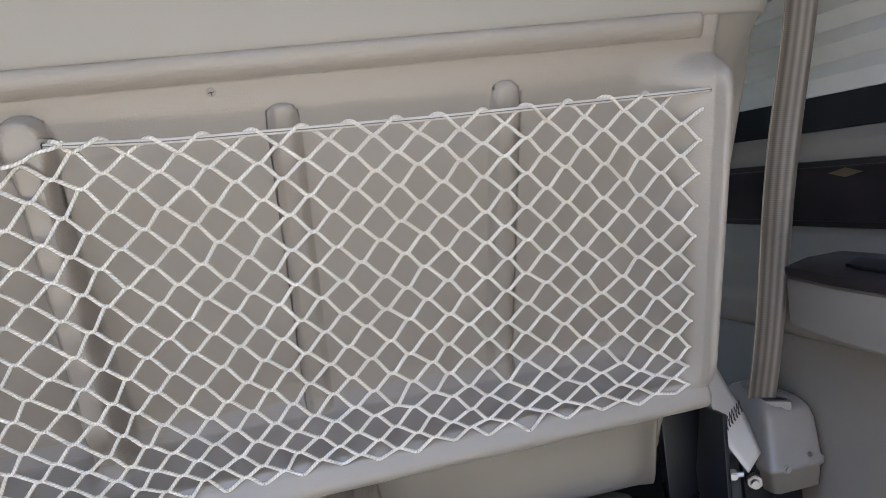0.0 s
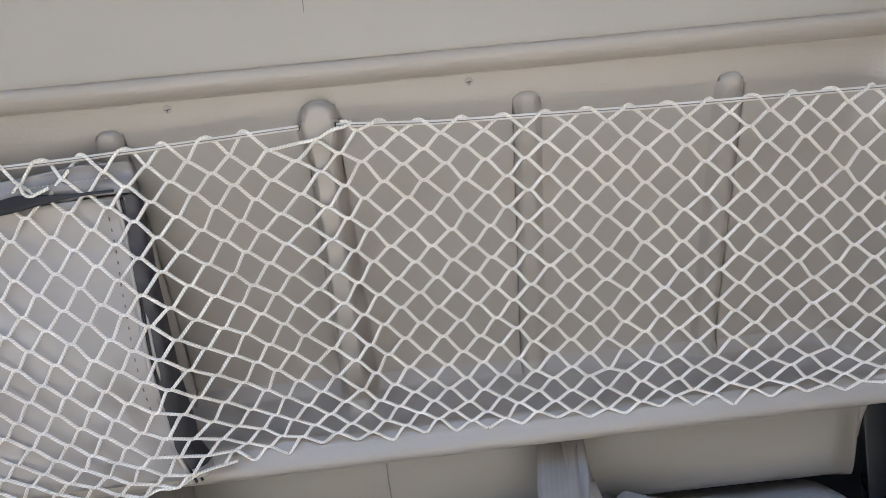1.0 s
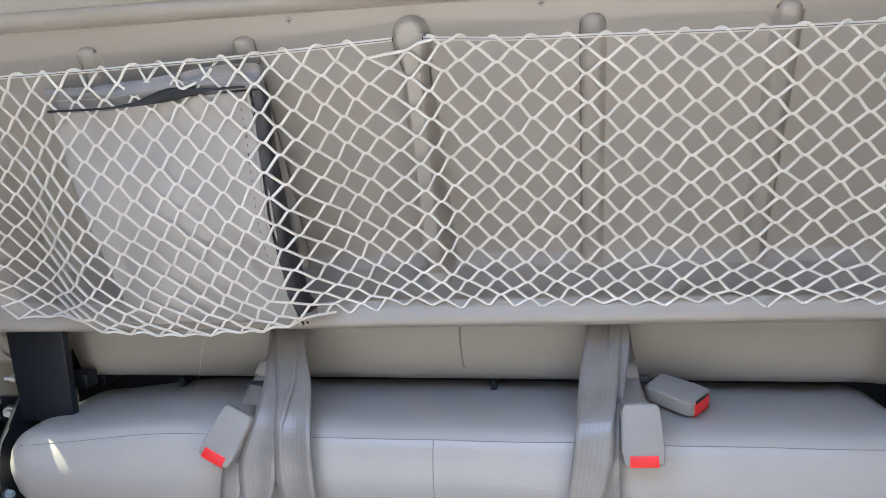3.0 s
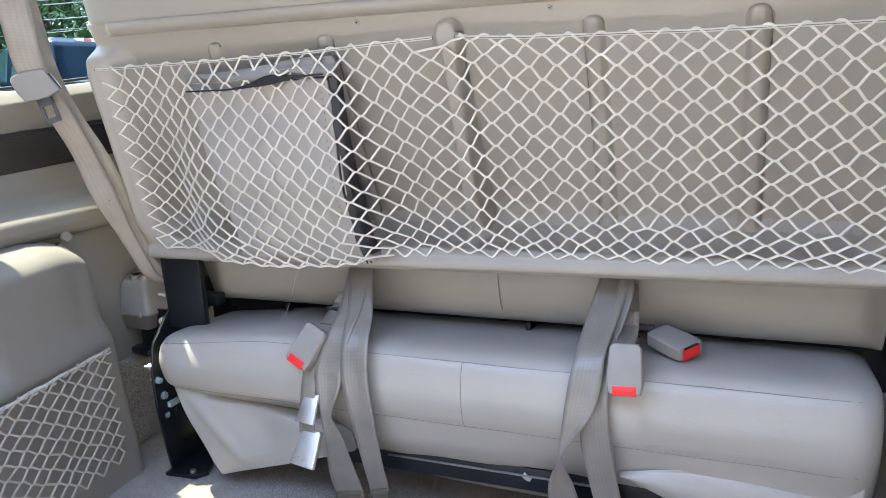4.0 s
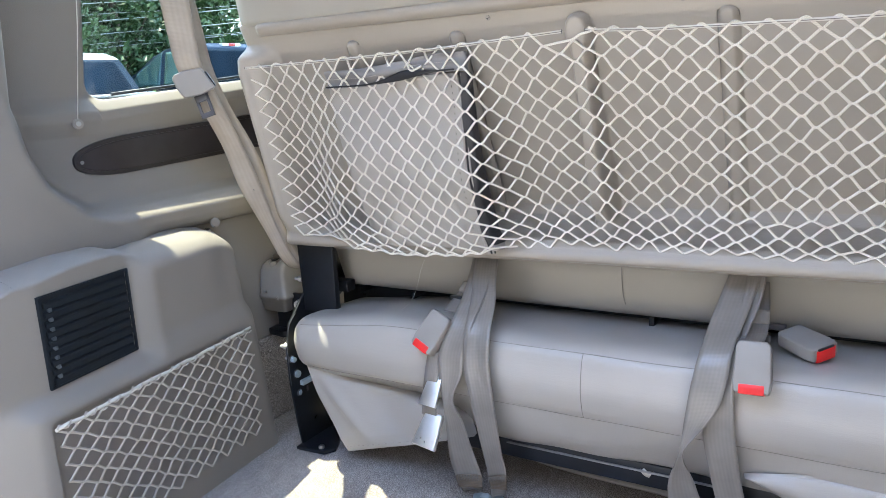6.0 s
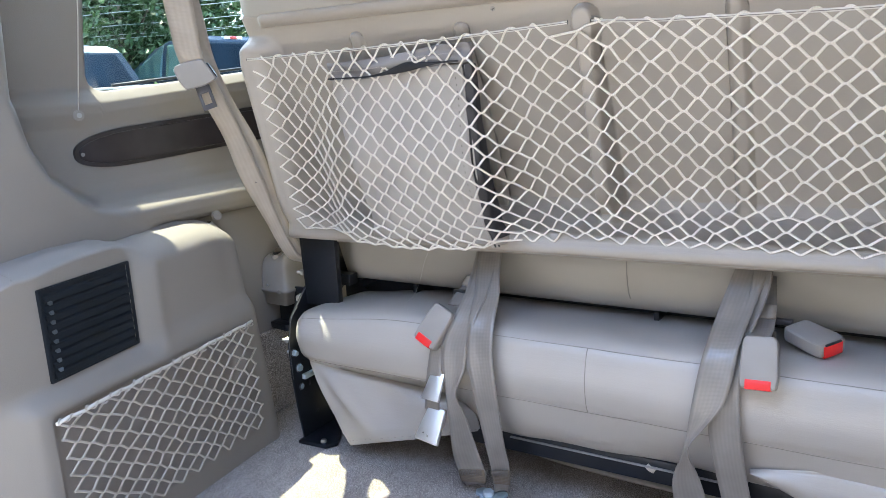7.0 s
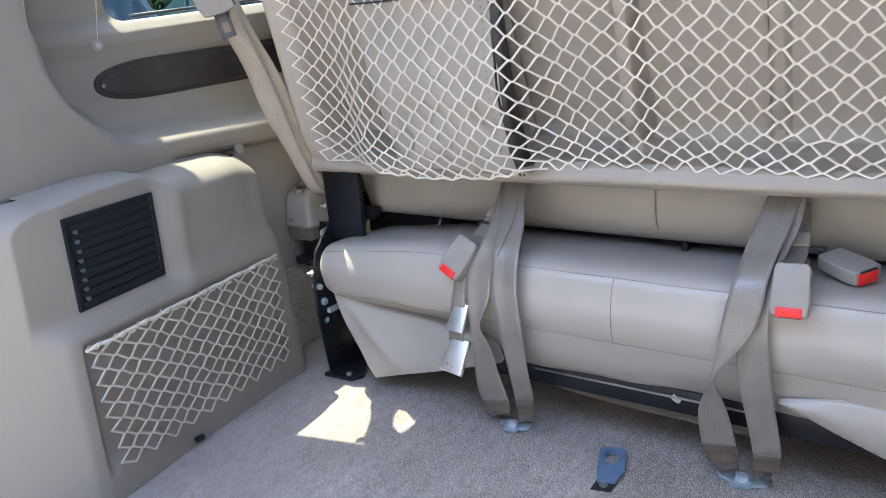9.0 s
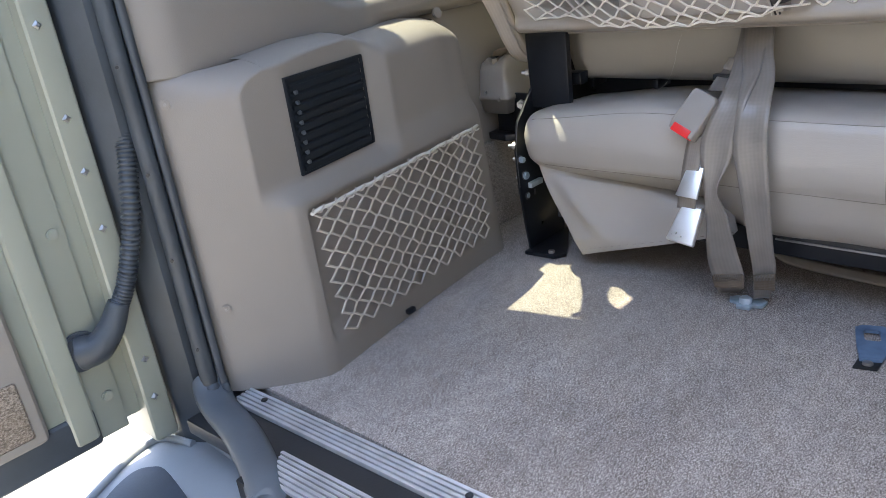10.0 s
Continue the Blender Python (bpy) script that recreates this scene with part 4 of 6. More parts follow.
for s in (-1, 1):
    prof = [(0.050, 0.0), (0.18, 0.0), (0.20, 0.20), (0.18, 0.34), (0.145, 0.47), (0.095, 0.47), (0.10, 0.36), (0.075, 0.335), (0.040, 0.30), (0.026, 0.24), (0.028, 0.16), (0.040, 0.06)]
    a, b = sorted((s * 0.700, s * 0.706))
    part("side_plate", prism(prof, 0, a, b, 0.0015), BLACK, base)
    a, b = (-0.700, -0.606) if s < 0 else (0.657, 0.717)
    y0, y1, z0 = (0.094, 0.110, 0.318) if s < 0 else (0.170, 0.188, 0.300)
    part("back_post", box((a, y0, z0), (b, y1, 0.476), 0.003), BLACK, base)
    part("foot_plate", prism([(s * 0.705, 0.03), (s * 0.63, 0.035), (s * 0.615, 0.06), (s * 0.63, 0.09), (s * 0.70, 0.20)], 2, 0.002, 0.010, 0.001), BLACK, base)
    if s < 0:
        part("inner_strut", box((min(s * 0.69, s * 0.60), 0.13, 0.36), (max(s * 0.69, s * 0.60), 0.16, 0.385), 0.003), BLACK, base)
    for y, z in ((0.034, 0.250), (0.045, 0.218), (0.050, 0.175), (0.10, 0.39)):
        bo = part("bolt", disc((s * 0.7055, y, z), (s, -0.4, 0), 0.008, 0.008, 6, 0.001), STEEL, base, "zinc hex bolt")
        part("bolt_shank", disc((s * 0.7055, y, z), (s, -0.4, 0), 0.0038, 0.016, 10), STEEL, bo)
    part("bolt", disc((s * 0.645, 0.048, 0.0095), (0, 0, 1), 0.008, 0.007, 6, 0.001), STEEL, base, "zinc hex bolt")
# Hidden plate, added to keep a sun spot off the back of the cushion.
part("sun_block_plate", prism([(0.170, 0.30), (0.245, 0.34), (0.300, 0.50), (0.300, 0.70), (0.205, 0.70), (0.205, 0.48), (0.165, 0.40)], 0, -0.699, -0.692, 0.0015), BLACK, base)
# inner face of the plate beside the skirt
for y, z, r, h in ((0.036, 0.220, 0.0075, 0.012), (0.048, 0.181, 0.0085, 0.008), (0.052, 0.134, 0.007, 0.003), (0.104, 0.340, 0.006, 0.005)):
    bo = part("bolt", disc((-0.700, y, z), (1, -0.1, 0), r, h, 6 if h > 0.01 else 16, 0.0015), ANCHOR, base, "zinc hex bolt")
    part("washer", disc((-0.700, y, z), (1, 0, 0), r * 1.25, 0.0016, 18, 0.0004), DULLSTEEL, bo)
part("metal_tab", box((-0.700, 0.056, 0.150), (-0.690, 0.098, 0.162), 0.0015), ANCHORBOLT, base, "bare zinc tab")
part("slot_edge", box((-0.700, 0.076, 0.128), (-0.6985, 0.081, 0.141), 0.0005), DULLSTEEL, base)
part("plate_edge_line", Shape().tube(catmull([(-0.6995, 0.0625, 0.320), (-0.6995, 0.039, 0.298), (-0.6995, 0.030, 0.265), (-0.6995, 0.0255, 0.240), (-0.6995, 0.0275, 0.160)], 6), 0.0009, 5), DULLSTEEL, base, "thin dull steel line along the plate edge")
# Added black sheet stands in for shade in the gap and blocks cabin light.
part("gap_shade_sheet", box((-0.70, 0.236, 0.27), (0.70, 0.244, 0.392), 0.002), BLACK, base)
for x in (-0.612, -0.466, 0.062):
    part("rail_hook", box((x, 0.180, 0.345), (x + 0.010, 0.235, 0.362), 0.002), BLACK, base)

# plastic threshold strip on the carpet behind the bar
part_ob = part("threshold_strip", Shape().ribbon([(-0.240, 0.240, 0.004), (-0.19, 0.209, 0.004), (-0.05, 0.193, 0.004), (0.20, 0.186, 0.004)], [(-0.240, 0.250, 0.012), (-0.19, 0.227, 0.014), (-0.05, 0.212, 0.014), (0.20, 0.205, 0.014)], 10, 4, 0.004), VINYL)
tagged(part_ob, "beige vinyl binding strip lying on the carpet", "strip")


# ---- lap belts ----
def buckle(name, label, m, group="belt buckles"):
    """Receiver with a red button; local x across, -y out of its face, button end at -z."""
    b = thing(name, label, "buckle", m.translation, group)
    prof = [(-0.0245, -0.040), (0.0245, -0.040), (0.027, -0.022), (0.0245, 0.030), (0.020, 0.037), (-0.020, 0.037), (-0.0245, 0.030), (-0.027, -0.022)]
    bm = prism(prof, 1, -0.012, 0.011, 0.0045, 3)
    bmesh.ops.transform(bm, matrix=m, verts=bm.verts)
    part("case", bm, BUCKLE, b)
    bm = box((-0.0180, -0.0132, -0.0418), (0.0180, 0.0070, -0.0270), 0.002)
    bmesh.ops.transform(bm, matrix=m, verts=bm.verts)
    part("release_button", bm, RED, b, "red push button")
    bm = box((-0.015, 0.0065, -0.0420), (0.015, 0.0095, -0.034), 0.0008)
    bmesh.ops.transform(bm, matrix=m, verts=bm.verts)
    part("slot", bm, BLACKPL, b)
    return b


def folded_end(parent, lf, rt):
    """Brown-stained doubled end of a strap, a little proud of it, with its stitching."""
    o = Vector((0, -0.0018, 0))
    fe = part("folded_end", Shape().ribbon([Vector(p) + o for p in lf], [Vector(p) + o for p in rt], 6, 6, 0.0022, 0.001), WEBSTAIN, parent, "brown-stained folded end")
    a, b2 = Vector(lf[0]), Vector(rt[0])
    dn = (Vector(lf[1]) - a).normalized() * 0.013
    st = Shape()
    for k in range(14):
        p, q = a.lerp(b2, 0.06 + 0.88 * k / 14), a.lerp(b2, 0.06 + 0.88 * (k + 1) / 14)
        st.tube([p + o * 1.9, p.lerp(q, 0.5) + o * 1.9 + dn, q + o * 1.9], 0.0006, 4)
    part("stitching", st, STITCH, fe)


belt_a = thing("lap_belt", "grey-brown lap belt hanging over the cushion to its floor anchor", "seat belt", (-0.21, 0, 0.02), "lap belts")
A1L = [(-0.270, 0.125, 0.470), (-0.262, 0.085, 0.436), (-0.254, 0.04, 0.405), (-0.256, -0.004, 0.369), (-0.271, -0.024, 0.319), (-0.271, -0.030, 0.277), (-0.264, -0.031, 0.222), (-0.263, -0.026, 0.174), (-0.265, -0.014, 0.098), (-0.259, -0.002, 0.052), (-0.258, 0.020, 0.014)]
A1R = [(-0.224, 0.125, 0.474), (-0.214, 0.085, 0.440), (-0.206, 0.04, 0.409), (-0.207, -0.004, 0.375), (-0.216, -0.024, 0.326), (-0.221, -0.030, 0.284), (-0.240, -0.034, 0.232), (-0.229, -0.022, 0.186), (-0.215, -0.010, 0.118), (-0.205, 0.002, 0.062), (-0.224, 0.032, 0.017)]
A2L = [(-0.262, 0.120, 0.470), (-0.250, 0.080, 0.436), (-0.231, 0.034, 0.404), (-0.220, -0.012, 0.364), (-0.217, -0.030, 0.305), (-0.208, -0.031, 0.253), (-0.198, -0.025, 0.186), (-0.192, -0.014, 0.126), (-0.189, -0.002, 0.075), (-0.195, 0.018, 0.017)]
A2R = [(-0.214, 0.120, 0.474), (-0.200, 0.080, 0.440), (-0.179, 0.034, 0.408), (-0.168, -0.012, 0.366), (-0.164, -0.030, 0.318), (-0.159, -0.031, 0.258), (-0.155, -0.025, 0.194), (-0.153, -0.014, 0.134), (-0.151, -0.003, 0.090), (-0.172, 0.032, 0.017)]
part("strap", Shape().ribbon(A1L, A1R, 8, 6, 0.0015, 0.0035), WEB, belt_a)
part("strap", Shape().ribbon(A2L, A2R, 8, 6, 0.0015, 0.0035), WEB, belt_a)
folded_end(belt_a, [(-0.2605, -0.003, 0.062), (-0.2595, -0.0015, 0.050), (-0.256, 0.0, 0.036)], [(-0.206, 0.000, 0.072), (-0.205, 0.002, 0.058), (-0.2055, 0.0045, 0.042)])
folded_end(belt_a, [(-0.189, -0.002, 0.074), (-0.1885, 0.0025, 0.058), (-0.188, 0.006, 0.044)], [(-0.1515, -0.002, 0.084), (-0.153, 0.0025, 0.064), (-0.154, 0.006, 0.050)])


def floor_anchor(cx, cy, w, turn):
    """Small double-eared anchor plate under one bolt."""
    an = thing("floor_anchor", "blue-grey steel belt anchor bolted to the carpet", "anchor", (cx, cy, 0), "floor anchors")
    m = Matrix.Translation((cx, cy, 0)) @ Matrix.Rotation(turn, 4, "Z")
    bm = prism([(-w, 0.012), (-w * 0.55, 0.022), (0.0, 0.012), (w * 0.6, 0.024), (w * 1.05, 0.012), (w * 0.9, -0.008), (w * 0.40, -0.013), (0.010, -0.023), (-0.012, -0.023), (-w * 0.5, -0.008), (-w * 0.9, -0.002)], 2, 0.002, 0.008, 0.0015)
    bmesh.ops.transform(bm, matrix=m, verts=bm.verts)
    part("plate", bm, ANCHOR, an)
    bo = part("bolt", disc((cx, cy - 0.006, 0.008), (0, 0, 1), 0.0115, 0.011, 6, 0.0012), ANCHORBOLT, an)
    part("washer", disc((cx, cy - 0.006, 0.0075), (0, 0, 1), 0.0145, 0.002, 20, 0.0005), ANCHOR, bo)


floor_anchor(-0.208, 0.022, 0.032, 0.15)

belt_b = thing("lap_belt", "grey-brown lap belt with one twisted strap over the cushion", "seat belt", (0.21, 0, 0.02), "lap belts")
B1L = [(0.214, 0.125, 0.482), (0.207, 0.100, 0.454), (0.198, 0.05, 0.413), (0.193, -0.005, 0.375), (0.187, -0.026, 0.335), (0.180, -0.034, 0.281), (0.175, -0.032, 0.241), (0.170, -0.030, 0.212), (0.151, -0.018, 0.151), (0.153, -0.006, 0.096), (0.163, 0.004, 0.052), (0.180, 0.028, 0.014)]
B1R = [(0.263, 0.125, 0.484), (0.258, 0.100, 0.456), (0.249, 0.045, 0.416), (0.242, -0.005, 0.382), (0.238, -0.026, 0.339), (0.226, -0.036, 0.294), (0.199, -0.038, 0.252), (0.178, -0.036, 0.214), (0.191, -0.014, 0.161), (0.205, -0.004, 0.106), (0.211, 0.006, 0.060), (0.205, 0.046, 0.017)]
B2L = [(0.242, 0.118, 0.480), (0.240, 0.090, 0.446), (0.236, 0.052, 0.412), (0.227, 0.0, 0.377), (0.215, -0.020, 0.328), (0.207, -0.024, 0.283), (0.205, -0.021, 0.244), (0.214, -0.013, 0.184), (0.225, -0.001, 0.122), (0.234, 0.006, 0.070), (0.236, 0.026, 0.017)]
B2R = [(0.270, 0.118, 0.480), (0.268, 0.090, 0.448), (0.260, 0.052, 0.415), (0.250, 0.004, 0.380), (0.248, -0.020, 0.338), (0.250, -0.024, 0.291), (0.253, -0.021, 0.250), (0.259, -0.012, 0.190), (0.269, 0.001, 0.125), (0.274, 0.006, 0.080), (0.254, 0.052, 0.017)]
part("strap", Shape().ribbon(B1L, B1R, 8, 6, 0.0015, 0.0035), WEB, belt_b)
part("strap", Shape().ribbon(B2L, B2R, 8, 6, 0.0015, 0.0035), WEB, belt_b)
folded_end(belt_b, [(0.156, -0.002, 0.080), (0.160, 0.001, 0.064), (0.165, 0.005, 0.047)], [(0.2085, 0.000, 0.088), (0.2105, 0.004, 0.070), (0.2115, 0.008, 0.052)])
folded_end(belt_b, [(0.2335, 0.005, 0.078), (0.234, 0.0075, 0.062), (0.233, 0.011, 0.046)], [(0.274, 0.006, 0.084), (0.273, 0.0085, 0.068), (0.271, 0.012, 0.050)])
floor_anchor(0.214, 0.036, 0.042, 0.12)


def axes(at, x_to, up):
    """A pose with local x toward x_to and local z along up."""
    z = Vector(up).normalized()
    x = Vector(x_to)
    x = (x - z * x.dot(z)).normalized()
    y = z.cross(x)
    m = Matrix((x, y, z)).transposed().to_4x4()
    return Matrix.Translation(at) @ m


bk1 = buckle("belt_buckle", "taupe belt buckle with a red button leaning on the strap", axes((-0.288, -0.012, 0.352), (0.75, -0.2, -0.35), (0.42, 0.42, 0.80)))
part("webbing", Shape().ribbon([(-0.280, 0.018, 0.385), (-0.284, 0.06, 0.398), (-0.275, 0.10, 0.42), (-0.262, 0.13, 0.46)], [(-0.248, 0.016, 0.385), (-0.256, 0.06, 0.394), (-0.250, 0.10, 0.415), (-0.240, 0.13, 0.46)], 6, 4), WEB, bk1)
part("latch_plate", box((-0.292, 0.060, 0.392), (-0.262, 0.070, 0.402), 0.002), BLACKPL, bk1)
part("stitched_patch", Shape().ribbon([(-0.283, 0.078, 0.408), (-0.278, 0.095, 0.424)], [(-0.256, 0.078, 0.402), (-0.252, 0.095, 0.418)], 4, 3, 0.002), WEBTAN, bk1, "pale stitching")
tongue = thing("belt_tongue", "chrome belt tongue on a short hanging strap", "belt tongue", (-0.295, -0.02, 0.2))
part("strap", Shape().ribbon([(-0.297, -0.020, 0.318), (-0.302, -0.030, 0.27), (-0.308, -0.032, 0.225), (-0.312, -0.032, 0.19)], [(-0.268, -0.022, 0.318), (-0.272, -0.032, 0.27), (-0.276, -0.034, 0.225), (-0.278, -0.034, 0.19)], 6, 4), WEB, tongue)
m_t = axes((-0.282, -0.040, 0.244), (1, -0.1, -0.02), (0.10, 0.62, 1))
bm = prism([(-0.014, 0.030), (0.014, 0.030), (0.020, -0.028), (-0.020, -0.028)], 1, -0.003, 0.003, 0.0012)
bmesh.ops.transform(bm, matrix=m_t, verts=bm.verts)
part("upper_plate", bm, CHROME, tongue, "bright steel adjuster plate")
m_t = axes((-0.289, -0.044, 0.166), (1, -0.1, -0.10), (0.16, 0.62, 1))
bm = prism([(-0.019, 0.034), (0.019, 0.034), (0.026, -0.034), (-0.026, -0.034)], 1, -0.006, 0.006, 0.004, 3)
bmesh.ops.transform(bm, matrix=m_t, verts=bm.verts)
part("tongue_plate", bm, CHROME, tongue, "bright chrome tongue plate")

bk2 = buckle("belt_buckle", "taupe belt buckle with a red button lying on the cushion front", axes((0.2745, -0.020, 0.371), (1.0, 0.02, 0.05), (-0.04, 0.40, 0.92)))
part("webbing", Shape().ribbon([(0.250, 0.0, 0.400), (0.246, 0.06, 0.398), (0.242, 0.11, 0.42), (0.24, 0.14, 0.46)], [(0.285, 0.0, 0.404), (0.282, 0.06, 0.400), (0.278, 0.11, 0.42), (0.272, 0.14, 0.46)], 6, 4), WEB, bk2)
part("stitched_patch", Shape().ribbon([(0.246, 0.082, 0.405), (0.244, 0.105, 0.422)], [(0.281, 0.082, 0.407), (0.278, 0.105, 0.422)], 4, 3, 0.002), WEBTAN, bk2, "pale stitching")
part("latch_plate", box((0.240, 0.064, 0.380), (0.285, 0.074, 0.392), 0.002), DULLSTEEL, bk2)
bk3 = buckle("belt_buckle", "taupe red-button belt buckle lying on top of the cushion", axes((0.332, 0.098, 0.378), (-0.62, -0.66, -0.12), (-0.78, 0.62, 0.10)))
part("latch_plate", box((0.272, 0.125, 0.384), (0.300, 0.14, 0.392), 0.002), DULLSTEEL, bk3)

# ---- shoulder belts and retractors at both sides ----
def retractor(s, zb):
    r = thing("belt_retractor", "taupe plastic belt retractor housing on the side wall", "retractor", (s * 0.85, 0.2, zb), "belt retractors")
    cx, cy = s * (0.846 if s < 0 else 0.836), 0.200
    rings_r = []
    for z, w, d in ((0.0, 0.026, 0.050), (0.003, 0.030, 0.055), (0.032, 0.033, 0.058), (0.033, 0.036, 0.061), (0.041, 0.0365, 0.0615), (0.0425, 0.034, 0.059), (0.095, 0.031, 0.055), (0.108, 0.028, 0.051), (0.116, 0.022, 0.045), (0.118, 0.012, 0.036)):
        ring = []
        for q in range(40):
            a = 2 * math.pi * q / 40
            c, si = math.cos(a), math.sin(a)
            w2 = w * 1.25
            ring.append((cx + w2 * math.copysign(abs(c) ** 0.22, c), cy + d * math.copysign(abs(si) ** 0.22, si), zb + z + 0.016 * (si * 0.5 + 0.5) * sstep(0.05, 0.118, z)))
        rings_r.append(ring)
    part("housing", Shape().rings(rings_r), BUCKLE, r)
    part("slot_lip", prism([(cx - 0.026, cy - 0.030), (cx + 0.002, cy - 0.052), (cx + 0.010, cy - 0.042), (cx - 0.016, cy + 0.02)], 2, zb + 0.112, zb + 0.124, 0.002), BUCKLE, r)
    part("belt_slot", prism([(cx - 0.021, cy - 0.028), (cx + 0.0, cy - 0.045), (cx + 0.005, cy - 0.040), (cx - 0.014, cy + 0.01)], 2, zb + 0.120, zb + 0.1255, 0.0005), BLACKPL, r)
    part("screw", disc((cx + s * 0.018, cy - 0.058, zb + 0.05), (0, -1, 0), 0.0035, 0.003, 12), STEEL, r)
    part("boss", disc((cx - s * 0.020, cy - 0.058, zb + 0.037), (0, -1, 0), 0.006, 0.006, 14, 0.002), BUCKLE, r)
    part("bracket", box((min(s * 0.80, s * 0.86), 0.17, zb - 0.05), (max(s * 0.80, s * 0.86), 0.22, zb + 0.004), 0.003), BLACK, r)
    part("foot", prism([(s * 0.875, 0.15), (s * 0.82, 0.14), (s * 0.79, 0.16), (s * 0.79, 0.22), (s * 0.875, 0.24)], 2, zb - 0.062, zb - 0.046, 0.003), BLACK, r)
    bo = part("bolt", disc((s * 0.782, 0.165, zb + 0.022), (-s * 0.5, -1, 0), 0.011, 0.012, 6, 0.001), STEEL, r)
    part("bolt_shank", disc((s * 0.782, 0.165, zb + 0.022), (-s * 0.5, -1, 0), 0.006, 0.020, 12), STEEL, bo)
    part("bolt_bracket", box((min(s * 0.77, s * 0.815), 0.170, zb - 0.05), (max(s * 0.77, s * 0.815), 0.180, zb + 0.045), 0.003), BLACK, r)
    return r


retractor(-1, 0.283)
retractor(1, 0.322)

sb = thing("shoulder_belt", "tan shoulder belt running from the wall retractor up past the window", "seat belt", (-0.8, 0.1, 0.42), "shoulder belts")
part("strap", Shape().ribbon([(-0.735, 0.215, 0.395), (-0.734, 0.140, 0.405), (-0.732, 0.078, 0.430), (-0.745, 0.035, 0.520), (-0.755, -0.012, 0.615), (-0.763, -0.038, 0.701), (-0.767, -0.082, 0.785), (-0.770, -0.124, 0.858), (-0.774, -0.134, 0.925), (-0.778, -0.141, 0.994), (-0.784, -0.160, 1.12), (-0.804, -0.205, 1.38)],
                             [(-0.710, 0.225, 0.395), (-0.710, 0.155, 0.405), (-0.709, 0.093, 0.430), (-0.720, 0.053, 0.520), (-0.722, 0.018, 0.615), (-0.727, -0.017, 0.701), (-0.729, -0.058, 0.785), (-0.730, -0.096, 0.858), (-0.732, -0.104, 0.925), (-0.737, -0.107, 0.994), (-0.743, -0.124, 1.12), (-0.764, -0.170, 1.38)], 8, 6, 0.0014, 0.002), WEBTAN, sb)
part("strap", Shape().ribbon([(-0.733, 0.225, 0.400), (-0.731, 0.155, 0.410), (-0.729, 0.090, 0.432), (-0.741, 0.041, 0.520), (-0.750, 0.000, 0.615), (-0.762, -0.028, 0.701), (-0.772, -0.066, 0.785), (-0.778, -0.096, 0.858), (-0.782, -0.106, 0.925), (-0.786, -0.114, 0.994), (-0.792, -0.134, 1.12), (-0.812, -0.18, 1.38)],
                             [(-0.708, 0.235, 0.400), (-0.707, 0.165, 0.410), (-0.706, 0.110, 0.432), (-0.715, 0.070, 0.520), (-0.717, 0.044, 0.615), (-0.725, 0.011, 0.701), (-0.742, -0.026, 0.785), (-0.750, -0.052, 0.858), (-0.752, -0.064, 0.925), (-0.755, -0.076, 0.994), (-0.762, -0.105, 1.12), (-0.784, -0.15, 1.38)], 8, 6, 0.0014, 0.002), WEBTAN, sb)
# Small pale strap piece, added to stand in for a sun glint.
part("strap_end", Shape().ribbon([(-0.862, 0.175, 0.405), (-0.850, 0.165, 0.420), (-0.826, 0.160, 0.428)], [(-0.842, 0.200, 0.408), (-0.828, 0.195, 0.424), (-0.808, 0.19, 0.430)], 6, 4, 0.0014), WEBTAN, sb, "short strap put in for the sunlit glint on the retractor")
# tongue grip: a skewed, softly rounded plastic cover, wrapped round the strap
m_s = Matrix.Translation((-0.750, -0.110, 0.831)) @ Matrix((Vector((0.80, 0.60, 0.0)), Vector((0.60, -0.80, 0.05)).normalized(), Vector((-0.030, 0.040, 0.9988)))).transposed().to_4x4()
bm = prism([(-0.0355, 0.009), (-0.031, 0.0165), (-0.012, 0.0235), (0.021, 0.0285), (0.033, 0.010), (0.0455, -0.0105), (0.020, -0.0225), (-0.015, -0.0295), (-0.027, -0.012)], 1, -0.002, 0.011, 0.005, 4)
bmesh.ops.transform(bm, matrix=m_s, verts=bm.verts)
bmesh.ops.recalc_face_normals(bm, faces=bm.faces)
tg = part("tongue_grip", bm, BUCKLE, sb, "taupe plastic tongue grip")
bm = prism([(0.026, 0.020), (0.030, 0.021), (0.0455, -0.006), (0.0425, -0.009)], 1, -0.004, 0.006, 0.001)
bmesh.ops.transform(bm, matrix=m_s, verts=bm.verts)
bmesh.ops.recalc_face_normals(bm, faces=bm.faces)
part("slot", bm, BLACKPL, tg, "dark slot along the grip edge")
m_s2 = axes((-0.736, -0.097, 0.789), (0.80, 0.42, 0.22), (-0.32, -0.05, 1.0))
for lo, hi in (((-0.014, -0.002, -0.024), (-0.008, 0.002, 0.024)), ((0.008, -0.002, -0.024), (0.014, 0.002, 0.024)), ((-0.014, -0.002, -0.026), (0.014, 0.002, -0.016)), ((-0.014, -0.002, 0.006), (0.014, 0.002, 0.024))):
    part("tongue_bar", box(lo, hi, 0.001, 2, m_s2), DULLSTEEL, tg)
part("worn_spot", Shape().ribbon([(-0.748, -0.008, 0.618), (-0.741, 0.002, 0.606)], [(-0.739, 0.0, 0.618), (-0.731, 0.01, 0.604)], 4, 3, 0.0008), STITCH, sb, "dark burn mark")

